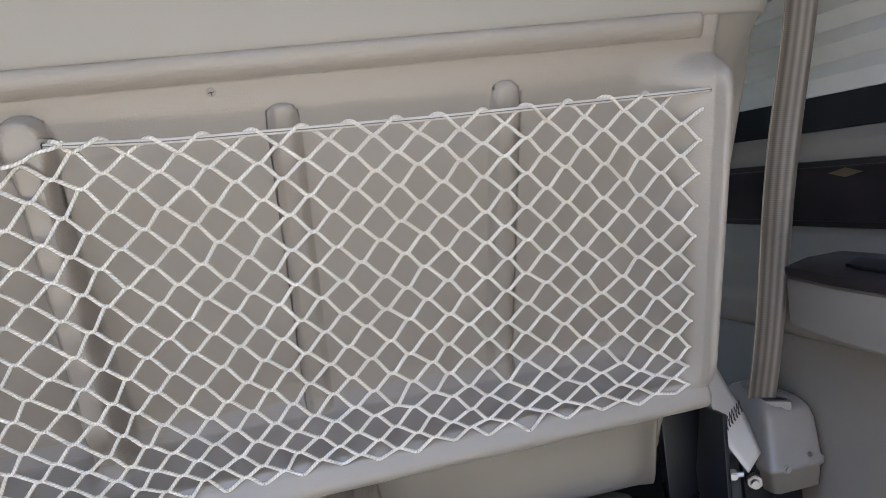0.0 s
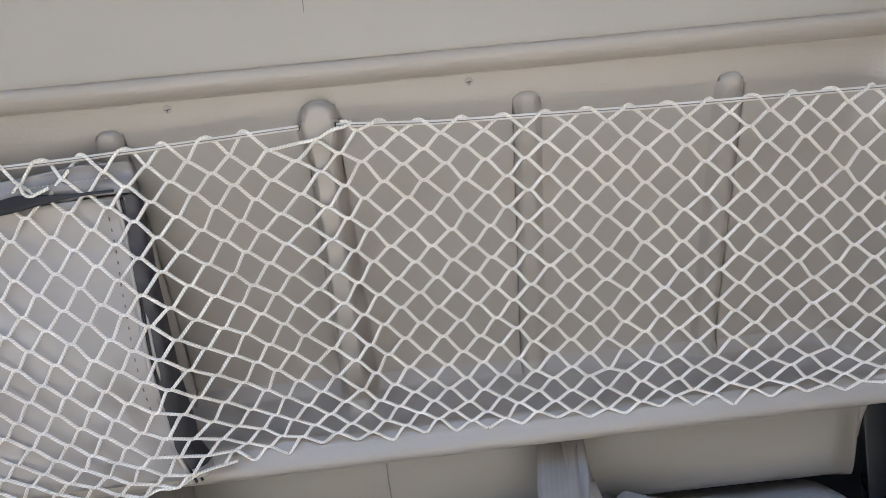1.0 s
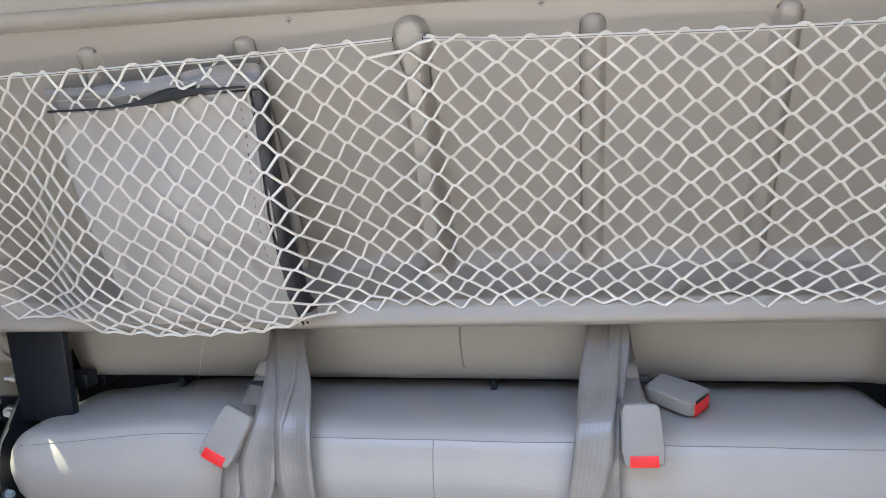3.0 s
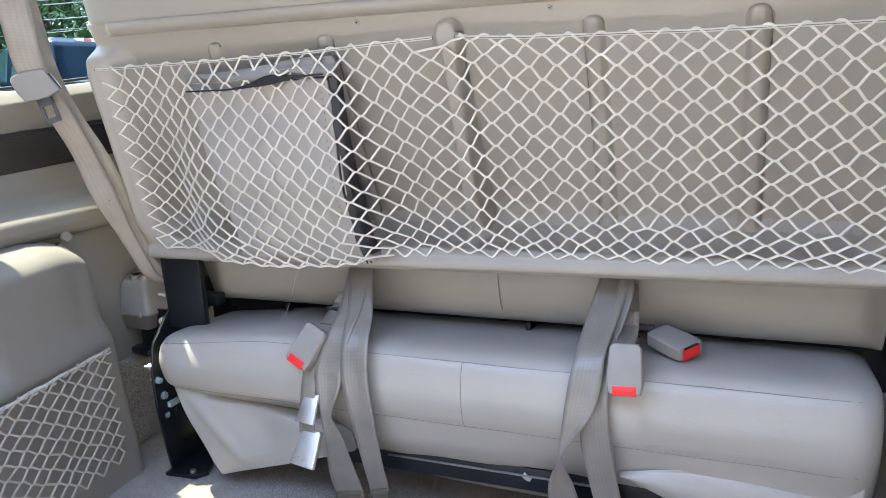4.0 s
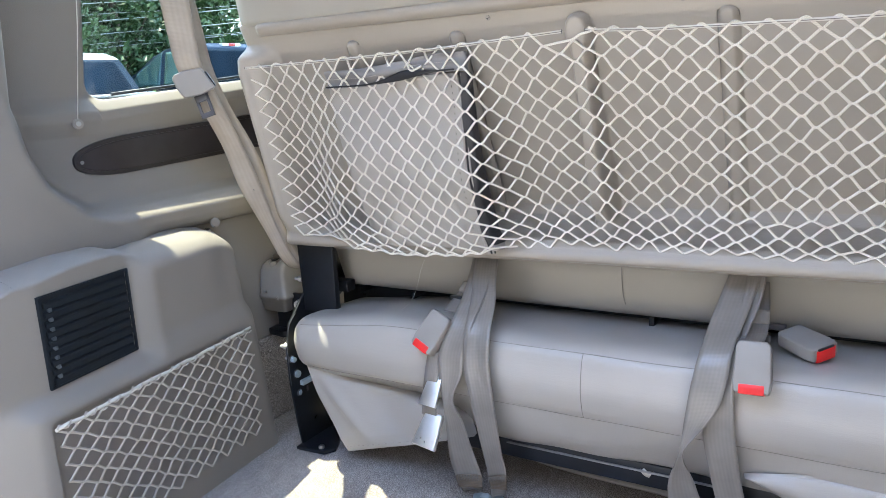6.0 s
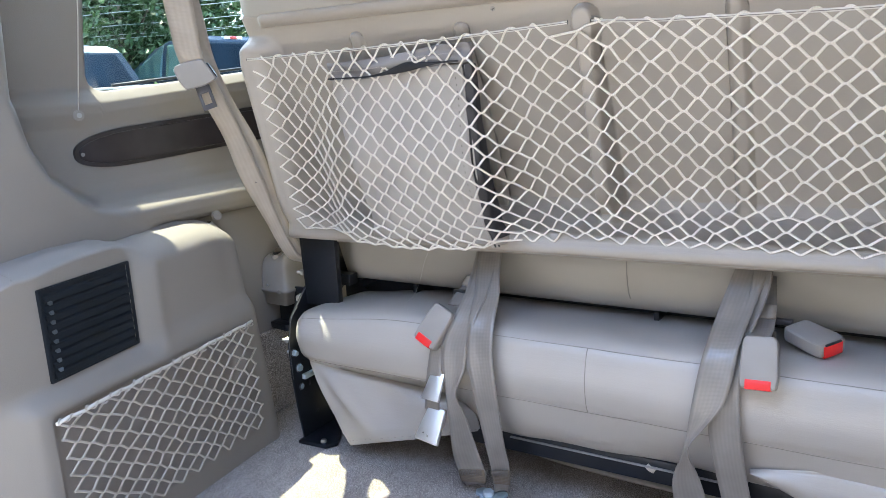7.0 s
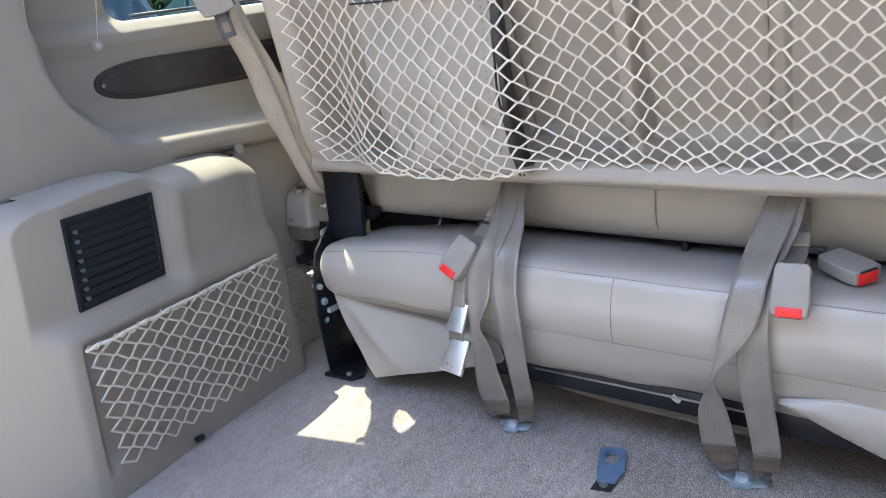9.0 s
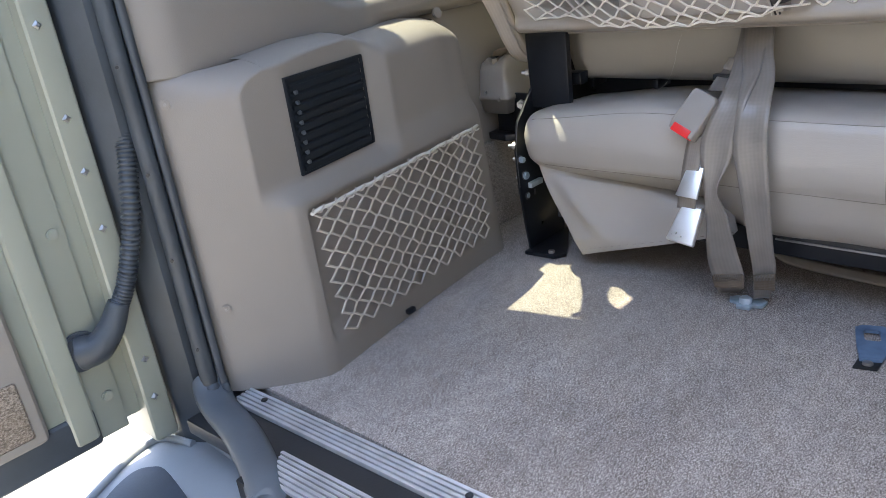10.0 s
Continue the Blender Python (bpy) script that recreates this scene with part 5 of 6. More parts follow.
sbr = thing("shoulder_belt", "grey-brown shoulder belt rising straight from its retractor", "seat belt", (0.83, 0.13, 0.42), "shoulder belts")
part("strap", Shape().ribbon([(0.806, 0.205, 0.420), (0.808, 0.192, 0.465), (0.806, 0.160, 0.566), (0.823, 0.136, 0.762), (0.850, 0.104, 0.968), (0.86, 0.06, 1.2), (0.87, 0.03, 1.38)],
                             [(0.832, 0.180, 0.420), (0.832, 0.168, 0.455), (0.830, 0.132, 0.570), (0.850, 0.110, 0.757), (0.880, 0.082, 0.962), (0.89, 0.03, 1.2), (0.90, 0.0, 1.38)], 10, 6, 0.0014, 0.003), WEBDARK, sbr)
part("woven_edge", Shape().tube(catmull([(0.806, 0.204, 0.420), (0.808, 0.191, 0.465), (0.806, 0.159, 0.566), (0.823, 0.135, 0.762), (0.850, 0.103, 0.968), (0.86, 0.059, 1.2), (0.87, 0.029, 1.38)], 10), 0.0012, 6), WEBTAN, sbr, "pale woven belt edge")
tagstrap = thing("stitched_strap_end", "pale strap end with dark zigzag stitching beside the seat", "strap", (0.735, 0.12, 0.4))
part("strap", Shape().ribbon([(0.700, 0.13, 0.53), (0.703, 0.12, 0.475), (0.710, 0.11, 0.430), (0.735, 0.105, 0.385)], [(0.732, 0.17, 0.54), (0.750, 0.16, 0.485), (0.768, 0.15, 0.440), (0.772, 0.13, 0.395)], 6, 5, 0.002), PALETHREAD, tagstrap)
z1 = Shape()
for k in range(7):
    a = Vector((0.710, 0.1095, 0.442)).lerp(Vector((0.760, 0.146, 0.450)), k / 7)
    z1.tube([a, a + Vector((0.001, -0.001, 0.018)), a + Vector((0.006, 0.001, 0.001))], 0.0008, 4)
part("zigzag_stitch", z1, BLACKCLOTH, tagstrap)

# ---- left wall fittings ----
def wood_strip(s, dz=0.0):
    w = thing("wood_trim_panel", "glossy dark burl wood trim panel set in the side wall", "trim panel", (s * 0.94, 0.1, 0.69), "wood trim panels")
    def outline(grow, y1=0.9):
        pts = []
        z0, z1 = 0.652 + dz - grow, (0.728 if s < 0 else 0.735) + dz + grow
        zm = 0.693 + dz
        ye = -0.256 - grow
        for k in range(25):
            a = math.pi / 2 + math.pi * k / 24
            c, si = math.cos(a), math.sin(a)
            pts.append((ye + 0.13 + 0.13 * math.copysign(abs(c) ** 1.05, c), zm + (z1 - zm) * math.copysign(abs(si) ** 0.8, si)))
        pts.append((y1, z0))
        pts.append((y1, z1))
        return pts
    def climb(poly):
        return [(y, z + (0.055 * (y + 0.215) + 0.55 * (z - 0.69) * 0.12 * (y + 0.1) if s < 0 else 0.0)) for y, z in poly]
    a, b = sorted((s * 0.9335, s * 0.950))
    part("surround", prism(climb(outline(0.004)), 0, a, b, 0.003), WOODRIM, w, "dark surround")
    a, b = sorted((s * 0.9300, s * 0.945))
    part("veneer", prism(climb(outline(-0.004)), 0, a, b, 0.004, 3), WOOD, w, "dark burl veneer")
    return w


wl = wood_strip(-1)
part("screw_glint", disc((-0.931, -0.246, 0.69), (1, -0.2, 0), 0.004, 0.002, 12), STEEL, wl)
wr = wood_strip(1, 0.022)
part("emblem", prism([(0.118, 0.750), (0.148, 0.744), (0.118, 0.738), (0.088, 0.744)], 0, 0.926, 0.9295, 0.0005), EMBLEM, wr, "small diamond-shaped brass inlay")

# window shade cord and its holder
sc = thing("shade_cord", "thin white shade cord held by a round pin", "cord", (-0.93, -0.235, 0.76))
part("cord", Shape().tube([(-0.934, -0.240, 0.768), (-0.942, -0.205, 0.95), (-0.945, -0.155, 1.36)], 0.0011, 6), PALETHREAD, sc)
part("pin", disc((-0.926, -0.246, 0.765), (1, -0.35, 0), 0.0105, 0.006, 20, 0.002), BUCKLE, sc)
part("pin_head", disc((-0.920, -0.2481, 0.765), (1, -0.35, 0), 0.005, 0.003, 14, 0.001), STEEL, sc)

# round plug at the trim edge
pl = part("trim_plug", disc((-0.856, 0.000, 0.530), (1, -0.3, 0.2), 0.012, 0.006, 20, 0.002), TRIM)
tagged(pl, "round taupe plug at the trim seam", "plug")

# vent in the lower trim
vent = thing("air_vent", "black louvred air vent in the corner trim", "vent", (-0.75, -0.4, 0.42))
V0, V1 = Vector((-0.7365, -0.494, 0)), Vector((-0.7770, -0.294, 0))
vd = (V1 - V0).normalized()
vn = Vector((vd.y, -vd.x, 0))
if vn.x < 0:
    vn = -vn


def vent_pt(u, z, out):
    p = V0.lerp(V1, u) + vn * out
    return (p.x, p.y, z)


def vent_box(u0, u1, z0, z1, d0, d1, bev=0.001, tilt=0.0):
    bm = bmesh.new()
    vs = [bm.verts.new(vent_pt(u, z + (tilt if d == d1 else 0), d)) for d in (d0, d1) for u, z in ((u0, z0), (u1, z0), (u1, z1), (u0, z1))]
    for q in ((0, 1, 2, 3), (7, 6, 5, 4), (0, 4, 5, 1), (1, 5, 6, 2), (2, 6, 7, 3), (3, 7, 4, 0)):
        bm.faces.new([vs[i] for i in q])
    bmesh.ops.recalc_face_normals(bm, faces=bm.faces)
    if bev:
        bmesh.ops.bevel(bm, geom=list(bm.edges), offset=bev, segments=2, affect="EDGES")
    return bm


part("backing", vent_box(0.0, 1.0, 0.343, 0.502, -0.012, 0.002, 0), VENTM, vent)
for u0, u1, z0, z1 in ((0.0, 0.03, 0.343, 0.502), (0.975, 1.0, 0.343, 0.502), (0.02, 0.98, 0.343, 0.348), (0.02, 0.98, 0.497, 0.502)):
    part("frame", vent_box(u0, u1, z0, z1, 0.0, 0.0065, 0.001), VENTM, vent)
for k in range(9):
    z = 0.352 + 0.0163 * k
    part("slat", vent_box(0.05, 0.96, z, z + 0.010, 0.001, 0.0060, 0.0012, -0.005), VENTM, vent)
# Tabs lighter than the slats paint in the bluish highlights on the louvres.
for k in range(8):
    z = 0.360 + 0.0163 * k
    part("louvre_highlight_tab", vent_box(0.085, 0.125, z, z + 0.007, 0.002, 0.0080, 0.0015, -0.003), FLANGE, vent)

# net pocket of the lower trim
def side_node(i, j):
    nc, nr = 10, 15
    u = (i + (0.5 if j % 2 else 0)) / nc
    k = j / nr
    tl, tr, br, bl = Vector((-0.6975, -0.522, 0.293)), Vector((-0.770, -0.020, 0.302)), Vector((-0.762, -0.020, 0.063)), Vector((-0.7005, -0.496, 0.060))
    p = tl.lerp(tr, u).lerp(bl.lerp(br, u), k)
    r2 = random.Random(i * 77 + j * 5 + 9)
    q = p + Vector((0.004, 0.001, 0)) + Vector((0, r2.uniform(-0.003, 0.003), r2.uniform(-0.002, 0.002)))
    q.x += 0.004
    return q


snet = thing("pocket_net", "off-white cord net over the corner trim pocket", "net", (-0.73, -0.3, 0.06))
part("mesh", net_mesh(side_node, 10, 15, 0.0023, 0.0030), CORDTAN, snet)
cc = [side_node(u, 0) + Vector((0.001, 0, 0.001)) for u in lin(0, 10, 20)]
part("elastic_cord", Shape().tube(cc, 0.003, 8), PALETHREAD, snet, "smooth elastic top cord")
for i in range(10):
    c = side_node(i + 0.5, 0)
    pts = [c + Vector((0.002 + 0.004 * math.cos(t * 12.5), -0.021 + 0.042 * t, 0.0045 * math.sin(t * 12.5))) for t in lin(0, 1, 14)]
    part("lashing", Shape().tube(pts, 0.0017, 5), CORDTAN, snet)

# screws of the corner trim
for at, n in (((-0.792, -0.662, 0.498), (0.6, -0.75, 0)), ((-0.792, -0.650, 0.157), (0.6, -0.75, 0))):
    s0 = thing("trim_screw", "small taupe screw cap in the corner trim", "screw", at, "trim screws")
    part("cap", disc(at, n, 0.0085, 0.003, 20, 0.0012), TRIM, s0)
    part("slot", disc(Vector(at) + Vector(n).normalized() * 0.003, n, 0.0028, 0.0008, 6), BUCKLE, s0)
tagged(part("trim_clip", box((-0.728, -0.325, 0.012), (-0.718, -0.305, 0.022), 0.002), BLACKPL), "small black clip at the foot of the trim", "clip")

# ---- right wall armrest and window shade ----
arm = thing("armrest_tray", "glossy dark wood armrest tray with a raised black block as its cup well", "armrest", (0.86, 0.0, 0.6))
part("tray", prism([(0.93, 0.14), (0.87, 0.135), (0.81, 0.10), (0.79, 0.0), (0.775, -0.20), (0.93, -0.20)], 2, 0.627, 0.640, 0.004), WOOD, arm)
# Raised block; its black stands in for the shade down in the well.
part("cup_well_dark_block", prism([(0.875, 0.05), (0.835, 0.025), (0.815, -0.07), (0.875, -0.07)], 2, 0.6405, 0.645, 0.002), BLACKPL, arm)
part("padded_base", prism([(0.90, 0.15), (0.868, 0.14), (0.815, 0.105), (0.796, 0.0), (0.78, -0.20), (0.90, -0.20)], 2, 0.56, 0.626, 0.008, 3), TRIM, arm)
tagged(part("side_panel_seam", Shape().tube([(0.884, 0.30, 0.575), (0.8845, 0.0, 0.56), (0.8845, -0.2, 0.545)], 0.002, 6), STITCH), "dark seam of the side wall covering", "seam")

shade = thing("window_shade", "half-drawn pale pleated window shade", "shade", (0.96, 0.3, 0.87))
zz = lin(0.872, 1.46, 28)
sh = Shape()
pts = []
for k in range(29):
    pts.append((0.958 + (0.009 if k % 2 else -0.009), zz[k]))
sh.grid(lambda y, k: (pts[k][0], y, pts[k][1]), lin(WIN_Y0 + 0.01, WIN_Y1 - 0.01, 2), range(29), smooth=False)
solid(part("pleats", sh, SHADE, shade), 0.001)
part("bottom_rail", box((0.948, WIN_Y0 + 0.01, 0.849), (0.970, WIN_Y1 - 0.01, 0.873), 0.003), SHADE, shade)

# ---- floor fittings ----
hook = thing("floor_hook_plate", "blue-grey steel hook plate set in the carpet", "floor hook", (0.02, -0.04, 0))
def holed_plate(outer, inner, z0, z1):
    """Flat plate with a slot through it."""
    sh = Shape()
    n = len(outer)
    for ring, z in ((outer, z1), (inner, z1), (outer, z0), (inner, z0)):
        sh.v.extend((x, y, z) for x, y in ring)
    for q in range(n):
        r = (q + 1) % n
        sh.face((q, r, n + r, n + q), None, False)
        sh.face((2 * n + q, 3 * n + q, 3 * n + r, 2 * n + r), None, False)
        sh.face((q, 2 * n + q, 2 * n + r, r), None, False)
        sh.face((n + q, n + r, 3 * n + r, 3 * n + q), None, False)
    return sh


part("plate", holed_plate([(-0.028, 0.013), (-0.021, 0.024), (0.008, 0.033), (0.017, 0.026), (0.036, -0.038), (0.032, -0.070), (0.004, -0.080), (-0.010, -0.044)], [(-0.014, 0.006), (-0.011, 0.011), (0.006, 0.016), (0.009, 0.012), (0.017, -0.014), (0.015, -0.018), (-0.003, -0.023), (-0.006, -0.019)], 0.004, 0.010), BLUESTEEL, hook)
part("bent_foot", prism([(0.000, -0.070), (0.033, -0.062), (0.032, -0.092), (0.000, -0.100)], 2, 0.0005, 0.004, 0.001), BLACKPL, hook)
part("rivet", disc((0.016, -0.082, 0.003), (0, 0, 1), 0.008, 0.004, 16, 0.001), STEEL, hook)

# ---- door sill ----
m_sill = Matrix.Translation((-0.52, -0.632, 0)) @ Matrix.Rotation(radians(2.0), 4, "Z")
sill = thing("door_sill", "black rear door sill with ribbed aluminium scuff strips", "door sill", (0, -0.68, 0))
part("black_tread", box((-0.30, -0.115, -0.030), (1.35, -0.002, -0.004), 0.003, 2, m_sill), BLACKPL, sill)
for k in range(5):
    part("rib", box((-0.27, -0.008 - 0.0088 * k, -0.005), (1.34, -0.002 - 0.0088 * k, 0.004), 0.0012, 2, m_sill), ALU, sill)
for k in range(7):
    part("rib", box((-0.085 + 0.006 * k, -0.088 - 0.0085 * k, -0.012), (1.34, -0.082 - 0.0085 * k, -0.001), 0.0012, 2, m_sill), ALU, sill)
part("lower_tread", box((-0.10, -0.16, -0.055), (1.35, -0.08, -0.0065), 0.004, 2, m_sill), BLACKPL, sill)
part("screw", disc((-0.735, -0.655, 0.003), (0, 0, 1), 0.006, 0.003, 14, 0.001), BLACK, sill)
part("screw", disc((-0.30, -0.64, 0.003), (0, 0, 1), 0.006, 0.003, 14, 0.001), BLACK, sill)

# ---- rear door frame, seal and opened door ----
seal = thing("door_seal", "dark rubber weather seal along the rear door opening", "seal", (-0.83, -0.69, 0))
seal_path = catmull([(-0.806, -0.700, -0.012), (-0.818, -0.697, 0.02), (-0.828, -0.695, 0.06), (-0.832, -0.692, 0.4), (-0.838, -0.692, 0.8), (-0.845, -0.692, 1.40)], 10)
part("bulb", Shape().tube(seal_path, 0.014, 10), RUBBER, seal)
part("lip", Shape().tube([p + Vector((0.016, 0.016, 0)) for p in seal_path], 0.007, 8), RUBBER, seal)
for z in (0.10, 0.26, 0.40, 0.56, 0.72):
    part("vent_hole", disc((-0.820, -0.704, z), (0.8, -0.6, 0), 0.003, 0.0016, 8), BLACK, seal)
tagged(part("door_pillar", prism([(-0.845, -0.69), (-0.845, -0.715), (-0.885, -0.74), (-1.0, -0.74), (-1.0, -0.66), (-0.88, -0.66)], 2, -0.10, 1.65, 0.006), RUBBER), "dark grey rear door pillar beside the seal", "pillar", kind="structure")

DX = -0.905
door = thing("rear_door", "olive-grey painted rear door standing wide open", "door", (-0.92, -0.76, 0))
part("inner_panel", box((DX - 0.045, -1.55, 0.0), (DX, -0.745, 1.48), 0.006), PAINT, door)
part("hinge_flange", box((DX - 0.045, -0.790, -0.055), (DX + 0.030, -0.748, 1.40), 0.008, 3), PAINT, door)
part("ridge", box((DX - 0.01, -0.905, 0.0), (DX + 0.018, -0.865, 1.40), 0.010, 3), PAINT, door)
part("step_panel", box((DX - 0.01, -1.5, -0.01), (DX + 0.006, -0.815, 1.40), 0.004, 2), PAINT, door)
part("bottom_gasket", box((DX - 0.05, -1.5, -0.014), (DX + 0.014, -0.862, 0.052), 0.010, 3), RUBBER, door)
trim = part("door_trim", box((DX + 0.004, -1.48, 0.042), (DX + 0.028, -0.935, 1.2), 0.014, 3), TRIM, door, "taupe door trim board")
part("carpet_inset", box((DX + 0.024, -1.44, 0.062), (DX + 0.031, -0.955, 0.158), 0.006, 3), CARPET_T, trim, "tan carpet inset")
for y, z in ((-0.80, 0.63), (-0.80, 0.50), (-0.798, 0.42), (-0.798, 0.33), (-0.80, 0.20), (-0.797, 0.10), (-0.80, 0.03)):
    c = Vector((DX + 0.0305, y + 0.028, z))
    bm = bmesh.new()
    bmesh.ops.create_cone(bm, cap_ends=True, segments=4, radius1=0.010, radius2=0.003, depth=0.008, matrix=Matrix.Translation(c) @ Matrix.Rotation(radians(90), 4, "Y"))
    part("clip", bm, STEEL, door, "bright diamond-shaped trim clip")
for y, z in ((-0.84, 0.56), (-0.835, 0.34), (-0.835, 0.06), (-0.93, 0.66), (-0.85, 0.68)):
    part("bolt", disc((DX + 0.006, y, z), (1, 0, 0), 0.009, 0.006, 12, 0.0015), PAINT, door)
# Right door out of view, added and turned to block light from that side.
unseen_rdoor = thing("rear_door", "olive-grey painted rear door standing wide open", "door", (0.92, -0.76, 0))
m_rd = Matrix.Translation((-DX, -0.745, 0)) @ Matrix.Rotation(radians(-20), 4, "Z") @ Matrix.Translation((DX, 0.745, 0))
part("inner_panel", box((-DX, -1.55, -0.02), (-DX + 0.045, -0.745, 1.40), 0.006, 2, m_rd), PAINT, unseen_rdoor)
part("door_trim", box((-DX - 0.028, -1.48, 0.005), (-DX - 0.004, -0.935, 1.2), 0.014, 3, m_rd), TRIM, unseen_rdoor, "taupe door trim board")
conduit = thing("wiring_conduit", "black corrugated wiring tube between the body and the door", "conduit", (-0.87, -0.75, 0.3))
cp = catmull([(-0.862, -0.700, 0.475), (-0.850, -0.716, 0.42), (-0.848, -0.738, 0.33), (-0.855, -0.765, 0.25), (-0.866, -0.79, 0.20)], 46)
part("corrugated_tube", Shape().tube(cp, [0.0125 + (0.0022 if (i // 2) % 2 else -0.0012) for i in range(len(cp))], 14), RUBBER, conduit)
part("boot", Shape().tube(catmull([(-0.864, -0.785, 0.215), (-0.868, -0.805, 0.18), (-0.875, -0.83, 0.155), (-0.892, -0.852, 0.15)], 6), [0.016 + 0.0007 * i for i in range(19)], 14), RUBBER, conduit)
part("flange", disc((DX + 0.004, -0.852, 0.15), (1, 0, 0), 0.034, 0.012, 24, 0.004), RUBBER, conduit)

# ---- rear bumper ----
bmp = thing("rear_bumper", "grey plastic rear step bumper with a dark tread pad", "bumper", (0, -0.85, -0.2))
corner = [(p.x, p.y) for p in catmull([(-0.90, -0.71, 0), (-0.938, -0.742, 0), (-0.945, -0.80, 0), (-0.905, -0.89, 0), (-0.86, -0.960, 0), (-0.78, -1.0, 0)], 6)]
part("body", prism(corner + [(1.0, -1.0), (0.98, -0.80), (0.95, -0.71)], 2, -0.36, -0.088, 0.014, 4), BUMPERM, bmp)
part("raised_rim", Shape().tube(catmull([(-0.865, -0.738, -0.085), (-0.930, -0.760, -0.085), (-0.934, -0.812, -0.085), (-0.898, -0.886, -0.085), (-0.857, -0.949, -0.085), (-0.786, -0.985, -0.085)], 8), 0.007, 10), BUMPERM, bmp)
pad_end = [(p.x, p.y) for p in catmull([(-0.806, -0.945, 0), (-0.857, -0.902, 0), (-0.883, -0.843, 0), (-0.867, -0.813, 0), (-0.834, -0.805, 0), (-0.730, -0.822, 0)], 5)]
part("tread_pad", prism(pad_end + [(0.8, -0.822), (0.8, -0.945)], 2, -0.090, -0.083, 0.002), PAD, bmp)
part("sill_step", prism([(-0.90, -0.72), (-0.72, -0.725), (1.0, -0.72), (1.0, -0.69), (-0.90, -0.69)], 2, -0.30, -0.085, 0.008, 3), BUMPERM, bmp)
fl = catmull([(-0.830, -0.694, 0.03), (-0.812, -0.702, 0.008), (-0.77, -0.712, 0.000), (-0.70, -0.726, -0.004), (-0.62, -0.752, -0.010), (-0.54, -0.785, -0.018), (-0.42, -0.815, -0.030), (0.9, -0.82, -0.034)], 10)
ring_f = []
for i, p in enumerate(fl):
    d = (fl[min(i + 1, len(fl) - 1)] - fl[max(i - 1, 0)]).normalized()
    a1 = Vector((-d.y, d.x, 0)).normalized()
    ring_f.append([p + a1 * 0.030 * math.cos(2 * math.pi * q / 12) + Vector((0, 0, 1)) * 0.020 * math.sin(2 * math.pi * q / 12) for q in range(12)])
part("sill_flange", Shape().rings(ring_f), FLANGE, bmp, "smooth grey rolled sill flange")

# ---- outside: trucks, trees, wires ----
def pickup(name, label, paint, cx, cy, size=1.0, lean=0.18, board=None):
    """A pickup whose cab rear stands at cx, centred on cy, facing -x."""
    zg = lot_z(cx)
    t = thing(name, label, "pickup truck", (cx, cy, zg), "parked pickup trucks")
    def w(x, y, z):
        return Vector((cx + size * x, cy + size * y, zg + size * z))
    def block(lo, hi, bev):
        return box(w(*lo), w(*hi), bev)
    part("body", prism([w(x, 0, z).xz for x, z in ((2.35, 0.55), (2.35, 0.95), (0.0, 1.0), (-0.05, 1.18), (-2.3, 1.18), (-2.6, 1.15), (-3.5, 1.05), (-3.6, 0.5))], 1, cy - 0.96 * size, cy + 0.96 * size, 0.06, 3), paint, t)
    FRONT = ((0, -2.35), (0.33, -2.0), (0.77, -1.40), (0.93, -1.05), (1, -0.80))
    HALF = ((0, 0.90), (0.80, 0.765), (0.93, 0.72), (1, 0.62))
    def rear(k):
        return -lean * k - 0.10 * sstep(0.88, 1.0, k)
    def cab_ring(k):
        xa, xb, h = rear(k), interp(FRONT, k), interp(HALF, k)
        out = []
        for q in range(48):
            a = 2 * math.pi * (q + 0.5) / 48
            c, si = math.cos(a), math.sin(a)
            out.append(w((xa + xb) / 2 + (xa - xb) / 2 * math.copysign(abs(c) ** 0.16, c), h * math.copysign(abs(si) ** 0.16, si), 1.17 + 0.75 * k))
        return out
    part("cab", Shape().rings([cab_ring(k) for k in lin(0, 0.86, 10) + [0.89, 0.92, 0.95, 0.975, 0.99, 1.0]]), paint, t)
    def window(nm, f, m):
        ob = part(nm, Shape().grid(f, lin(0, 1, 8), lin(0.10, 0.85, 12)), m, t)
        solid(ob, 0.008, 0.0)
    window("rear_window", lambda u, k: w(rear(k) + 0.006, mix(-0.94, 0.94, u) * interp(HALF, k), 1.17 + 0.75 * k), CARGLASS)
    for sd in (-1, 1):
        window("side_window", lambda u, k: w(mix(-0.30 - 0.5 * lean * k, -0.98, u), sd * (interp(HALF, k) + 0.004), 1.17 + 0.75 * k), SIDEGLASS)
        window("side_window", lambda u, k: w(mix(-1.08, min(-1.10, interp(FRONT, k) + 0.20), u), sd * (interp(HALF, k) + 0.004), 1.17 + 0.75 * k), SIDEGLASS)
        for wx in (1.15, -2.6):
            wh = part("wheel", disc(w(wx, sd * 0.88, 0.40), (0, sd, 0), 0.40 * size, 0.10, 32, 0.03), TYRE, t)
            part("rim", disc(w(wx, sd * 0.985, 0.40), (0, sd, 0), 0.24, 0.012, 24, 0.004), STEEL, wh)
        part("bed_side", block((-0.02, sd * 0.92 - 0.04, 0.55), (2.35, sd * 0.92 + 0.04, 1.21), 0.02), paint, t)
        part("bed_rail", block((-0.02, sd * 0.91 - 0.06, 1.212), (2.35, sd * 0.91 + 0.06, 1.245), 0.012), RAILCAP, t, "worn pale bed rail cap")
        part("mirror", block((-2.05, sd * 1.05 - 0.09, 1.22), (-1.97, sd * 1.05 + 0.09, 1.40), 0.02), BLACKPL, t)
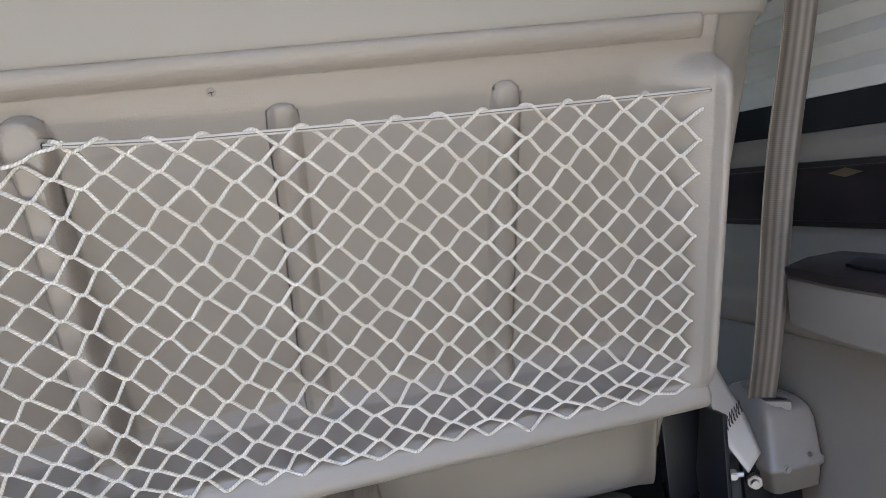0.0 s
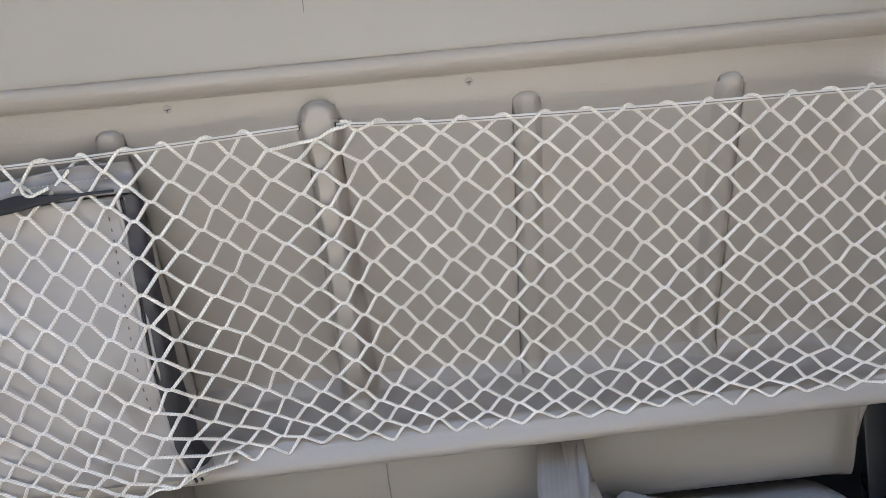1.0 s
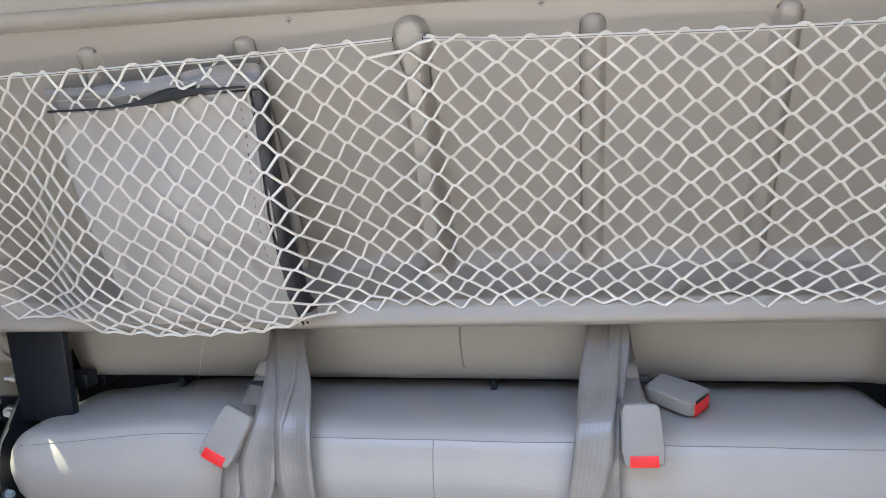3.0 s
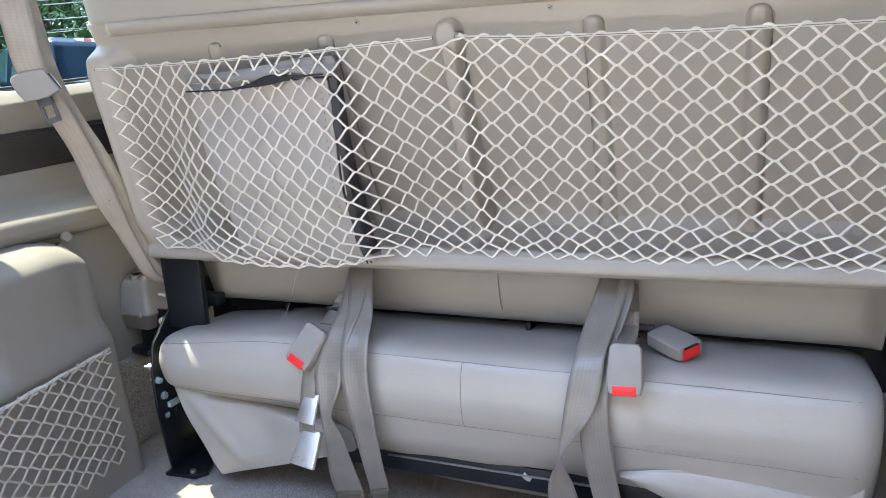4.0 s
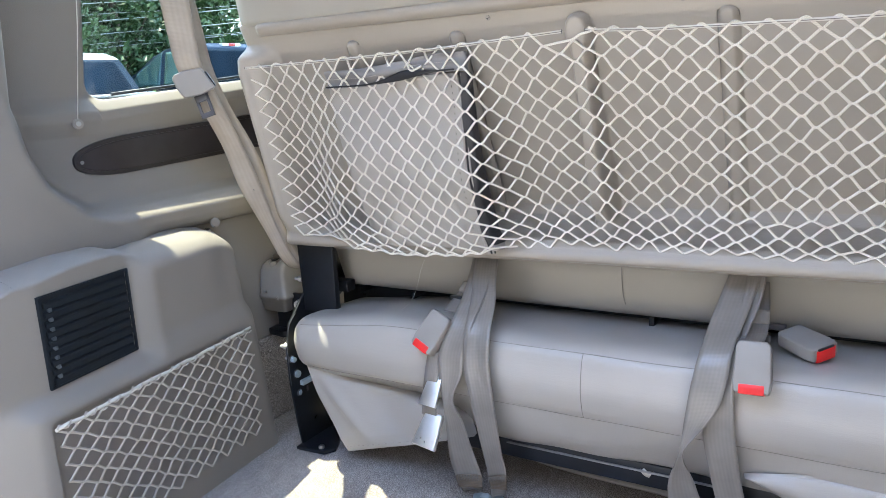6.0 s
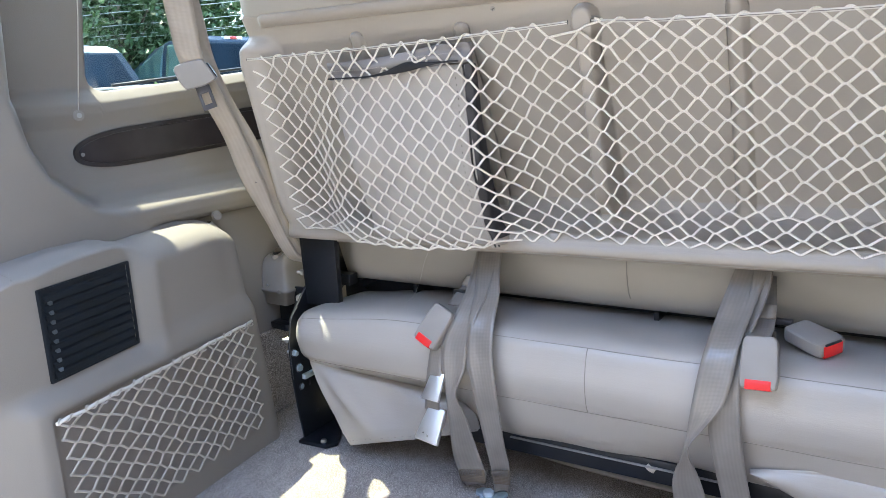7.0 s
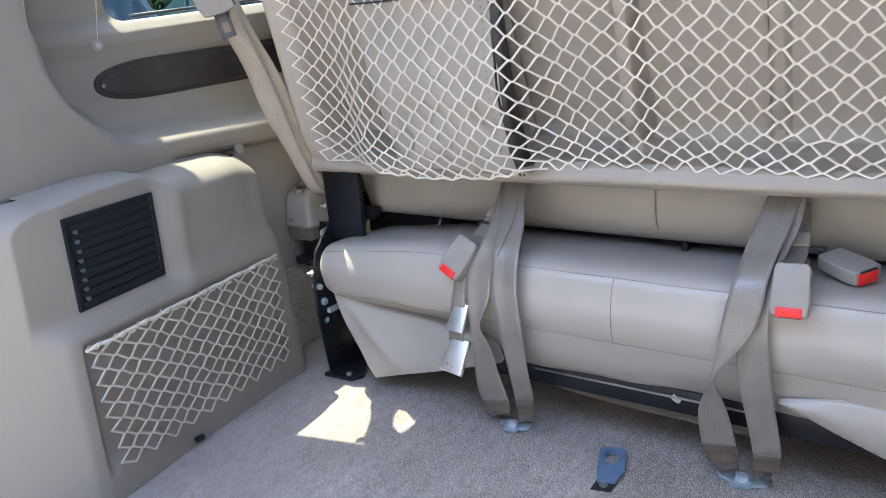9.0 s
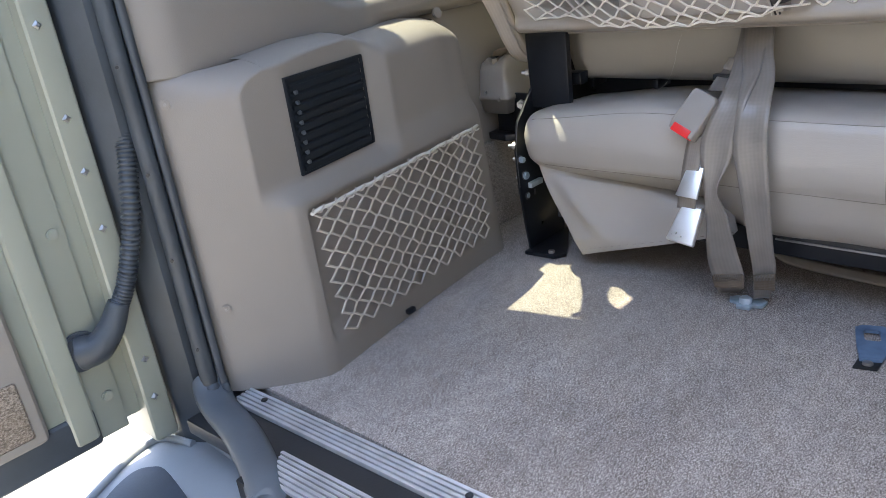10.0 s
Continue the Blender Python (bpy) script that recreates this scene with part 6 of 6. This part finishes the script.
    if board:
        part("side_board", block((board, -0.975, 0.95), (2.30, -0.962, 1.205), 0.003), BLACKPL, t, "dark cargo side board")
    xl = rear(0.955)
    part("cargo_light", block((xl - 0.03, -0.21, 1.862), (xl + 0.05, 0.21, 1.918), 0.008), WHITELENS, t, "clear cargo light")
    part("brake_light", block((xl - 0.02, -0.075, 1.866), (xl + 0.056, 0.075, 1.914), 0.006), REDLENS, t, "red high brake light")
    part("bed_liner", block((0.0, -0.86, 1.003), (2.30, 0.86, 1.012), 0.0), BLACKPL, t, "dark cargo bed")
    part("tailgate", block((2.30, -0.86, 0.62), (2.36, 0.86, 1.22), 0.015), paint, t)
    return t


pickup("pickup_truck", "pale blue-white pickup truck parked across the lot", WHITEPAINT, -10.2, 6.35, 1.0, 0.45, 0.95)
pickup("pickup_truck", "dark blue pickup truck parked in the next bay", NAVYPAINT, -10.6, 9.8, 1.12)


def tree(at, h, seed):
    r = random.Random(seed)
    x, y = at
    t = thing("tree", "tall leafy green tree behind the parking lot", "tree", (x, y, lot_z(x)), "trees behind the lot")
    trunk = Shape()
    top = Vector((x + r.uniform(-0.4, 0.4), y + r.uniform(-0.4, 0.4), GROUND_Z + h * 0.8))
    base_p = Vector((x, y, GROUND_Z - 0.1))
    tp = [base_p.lerp(top, k) + Vector((r.uniform(-0.1, 0.1), r.uniform(-0.1, 0.1), 0)) for k in lin(0, 1, 6)]
    trunk.tube(tp, [0.22 * (1 - 0.85 * i / 6) for i in range(7)], 8)
    tips = []
    for k in range(16):
        q = r.uniform(0.12, 0.98)
        b0 = base_p.lerp(top, q)
        a = r.uniform(0, 6.28)
        ln = h * r.uniform(0.18, 0.34) * (1.15 - 0.6 * q)
        b1 = b0 + Vector((math.cos(a) * ln, math.sin(a) * ln, ln * r.uniform(0.1, 0.7)))
        trunk.tube([b0, b0.lerp(b1, 0.5) + Vector((0, 0, 0.1)), b1], [0.07, 0.045, 0.015], 6)
        tips += [b0.lerp(b1, 0.5), b0.lerp(b1, 0.8), b1]
    part("trunk", trunk, BARK, t)
    leaf = Shape()
    for c in tips:
        for q in range(270):
            d = Vector((r.gauss(0, 1), r.gauss(0, 1), r.gauss(0, 0.8))) * (h * 0.065)
            p = c + d
            n = Vector((r.gauss(0, 1), r.gauss(0, 1), r.gauss(0.6, 1))).normalized()
            u = n.orthogonal().normalized() * r.uniform(0.05, 0.095) * (1.0 if h < 9 else 1.7)
            w = n.cross(u).normalized() * r.uniform(0.035, 0.07) * (1.0 if h < 9 else 1.7)
            o = len(leaf.v)
            leaf.v.extend([tuple(p - u), tuple(p + w * 0.9 + n * 0.02), tuple(p + u), tuple(p - w * 0.9 + n * 0.02)])
            leaf.face((o, o + 1, o + 2, o + 3), None, False)
    part("crown", leaf, LEAF, t)


for k, (x, y, h) in enumerate(((-15.5, 5.6, 8.5), (-16.5, 8.2, 9.0), (-15.0, 10.6, 8.0), (-17.0, 13.4, 9.5), (-19.5, 7.0, 11.0), (-20.0, 11.0, 11.0), (-20.5, 15.5, 11.0), (-15.5, 3.2, 8.0), (-19.5, 3.5, 10.0), (-22.5, 9.0, 13.0), (-22.5, 13.5, 13.0), (-22.0, 18.5, 13.0), (-14.8, 8.4, 6.0), (-15.2, 12.6, 6.5), (-14.8, 6.8, 5.5))):
    tree((x, y), h, 40 + k)

line = thing("utility_line", "pale overhead utility wires strung between wooden poles", "utility line", (-13.2, 5, lot_z(-13.2)))
for y in (-9.0, 22.0):
    part("pole", Shape().tube([(-13.2, y, GROUND_Z - 0.3), (-13.2, y, 6.0)], [0.15, 0.10], 12), BARK, line)
# height abreast of the trucks, climb along the line, thickness
for z0, climb, r in ((2.76, 0.107, 0.010), (2.42, 0.125, 0.011), (2.17, 0.104, 0.010), (1.99, 0.087, 0.006), (1.91, 0.102, 0.009), (2.55, 0.105, 0.005)):
    part("wire", Shape().tube([(-13.2, y, z0 + climb * (y - 9.0) + 0.012 * math.sin(y * 1.6)) for y in lin(-9.0, 22.0, 24)], r, 6), WIRE, line)

# ---- small loose things ----
tagged(part("loose_thread", Shape().tube(catmull([(-0.352, 0.072, 0.468), (-0.352, 0.055, 0.45), (-0.346, 0.03, 0.425), (-0.348, 0.01, 0.400), (-0.362, 0.0, 0.385)], 8), 0.0002, 4), PALETHREAD), "fine pale loose thread hanging below the panel", "thread")
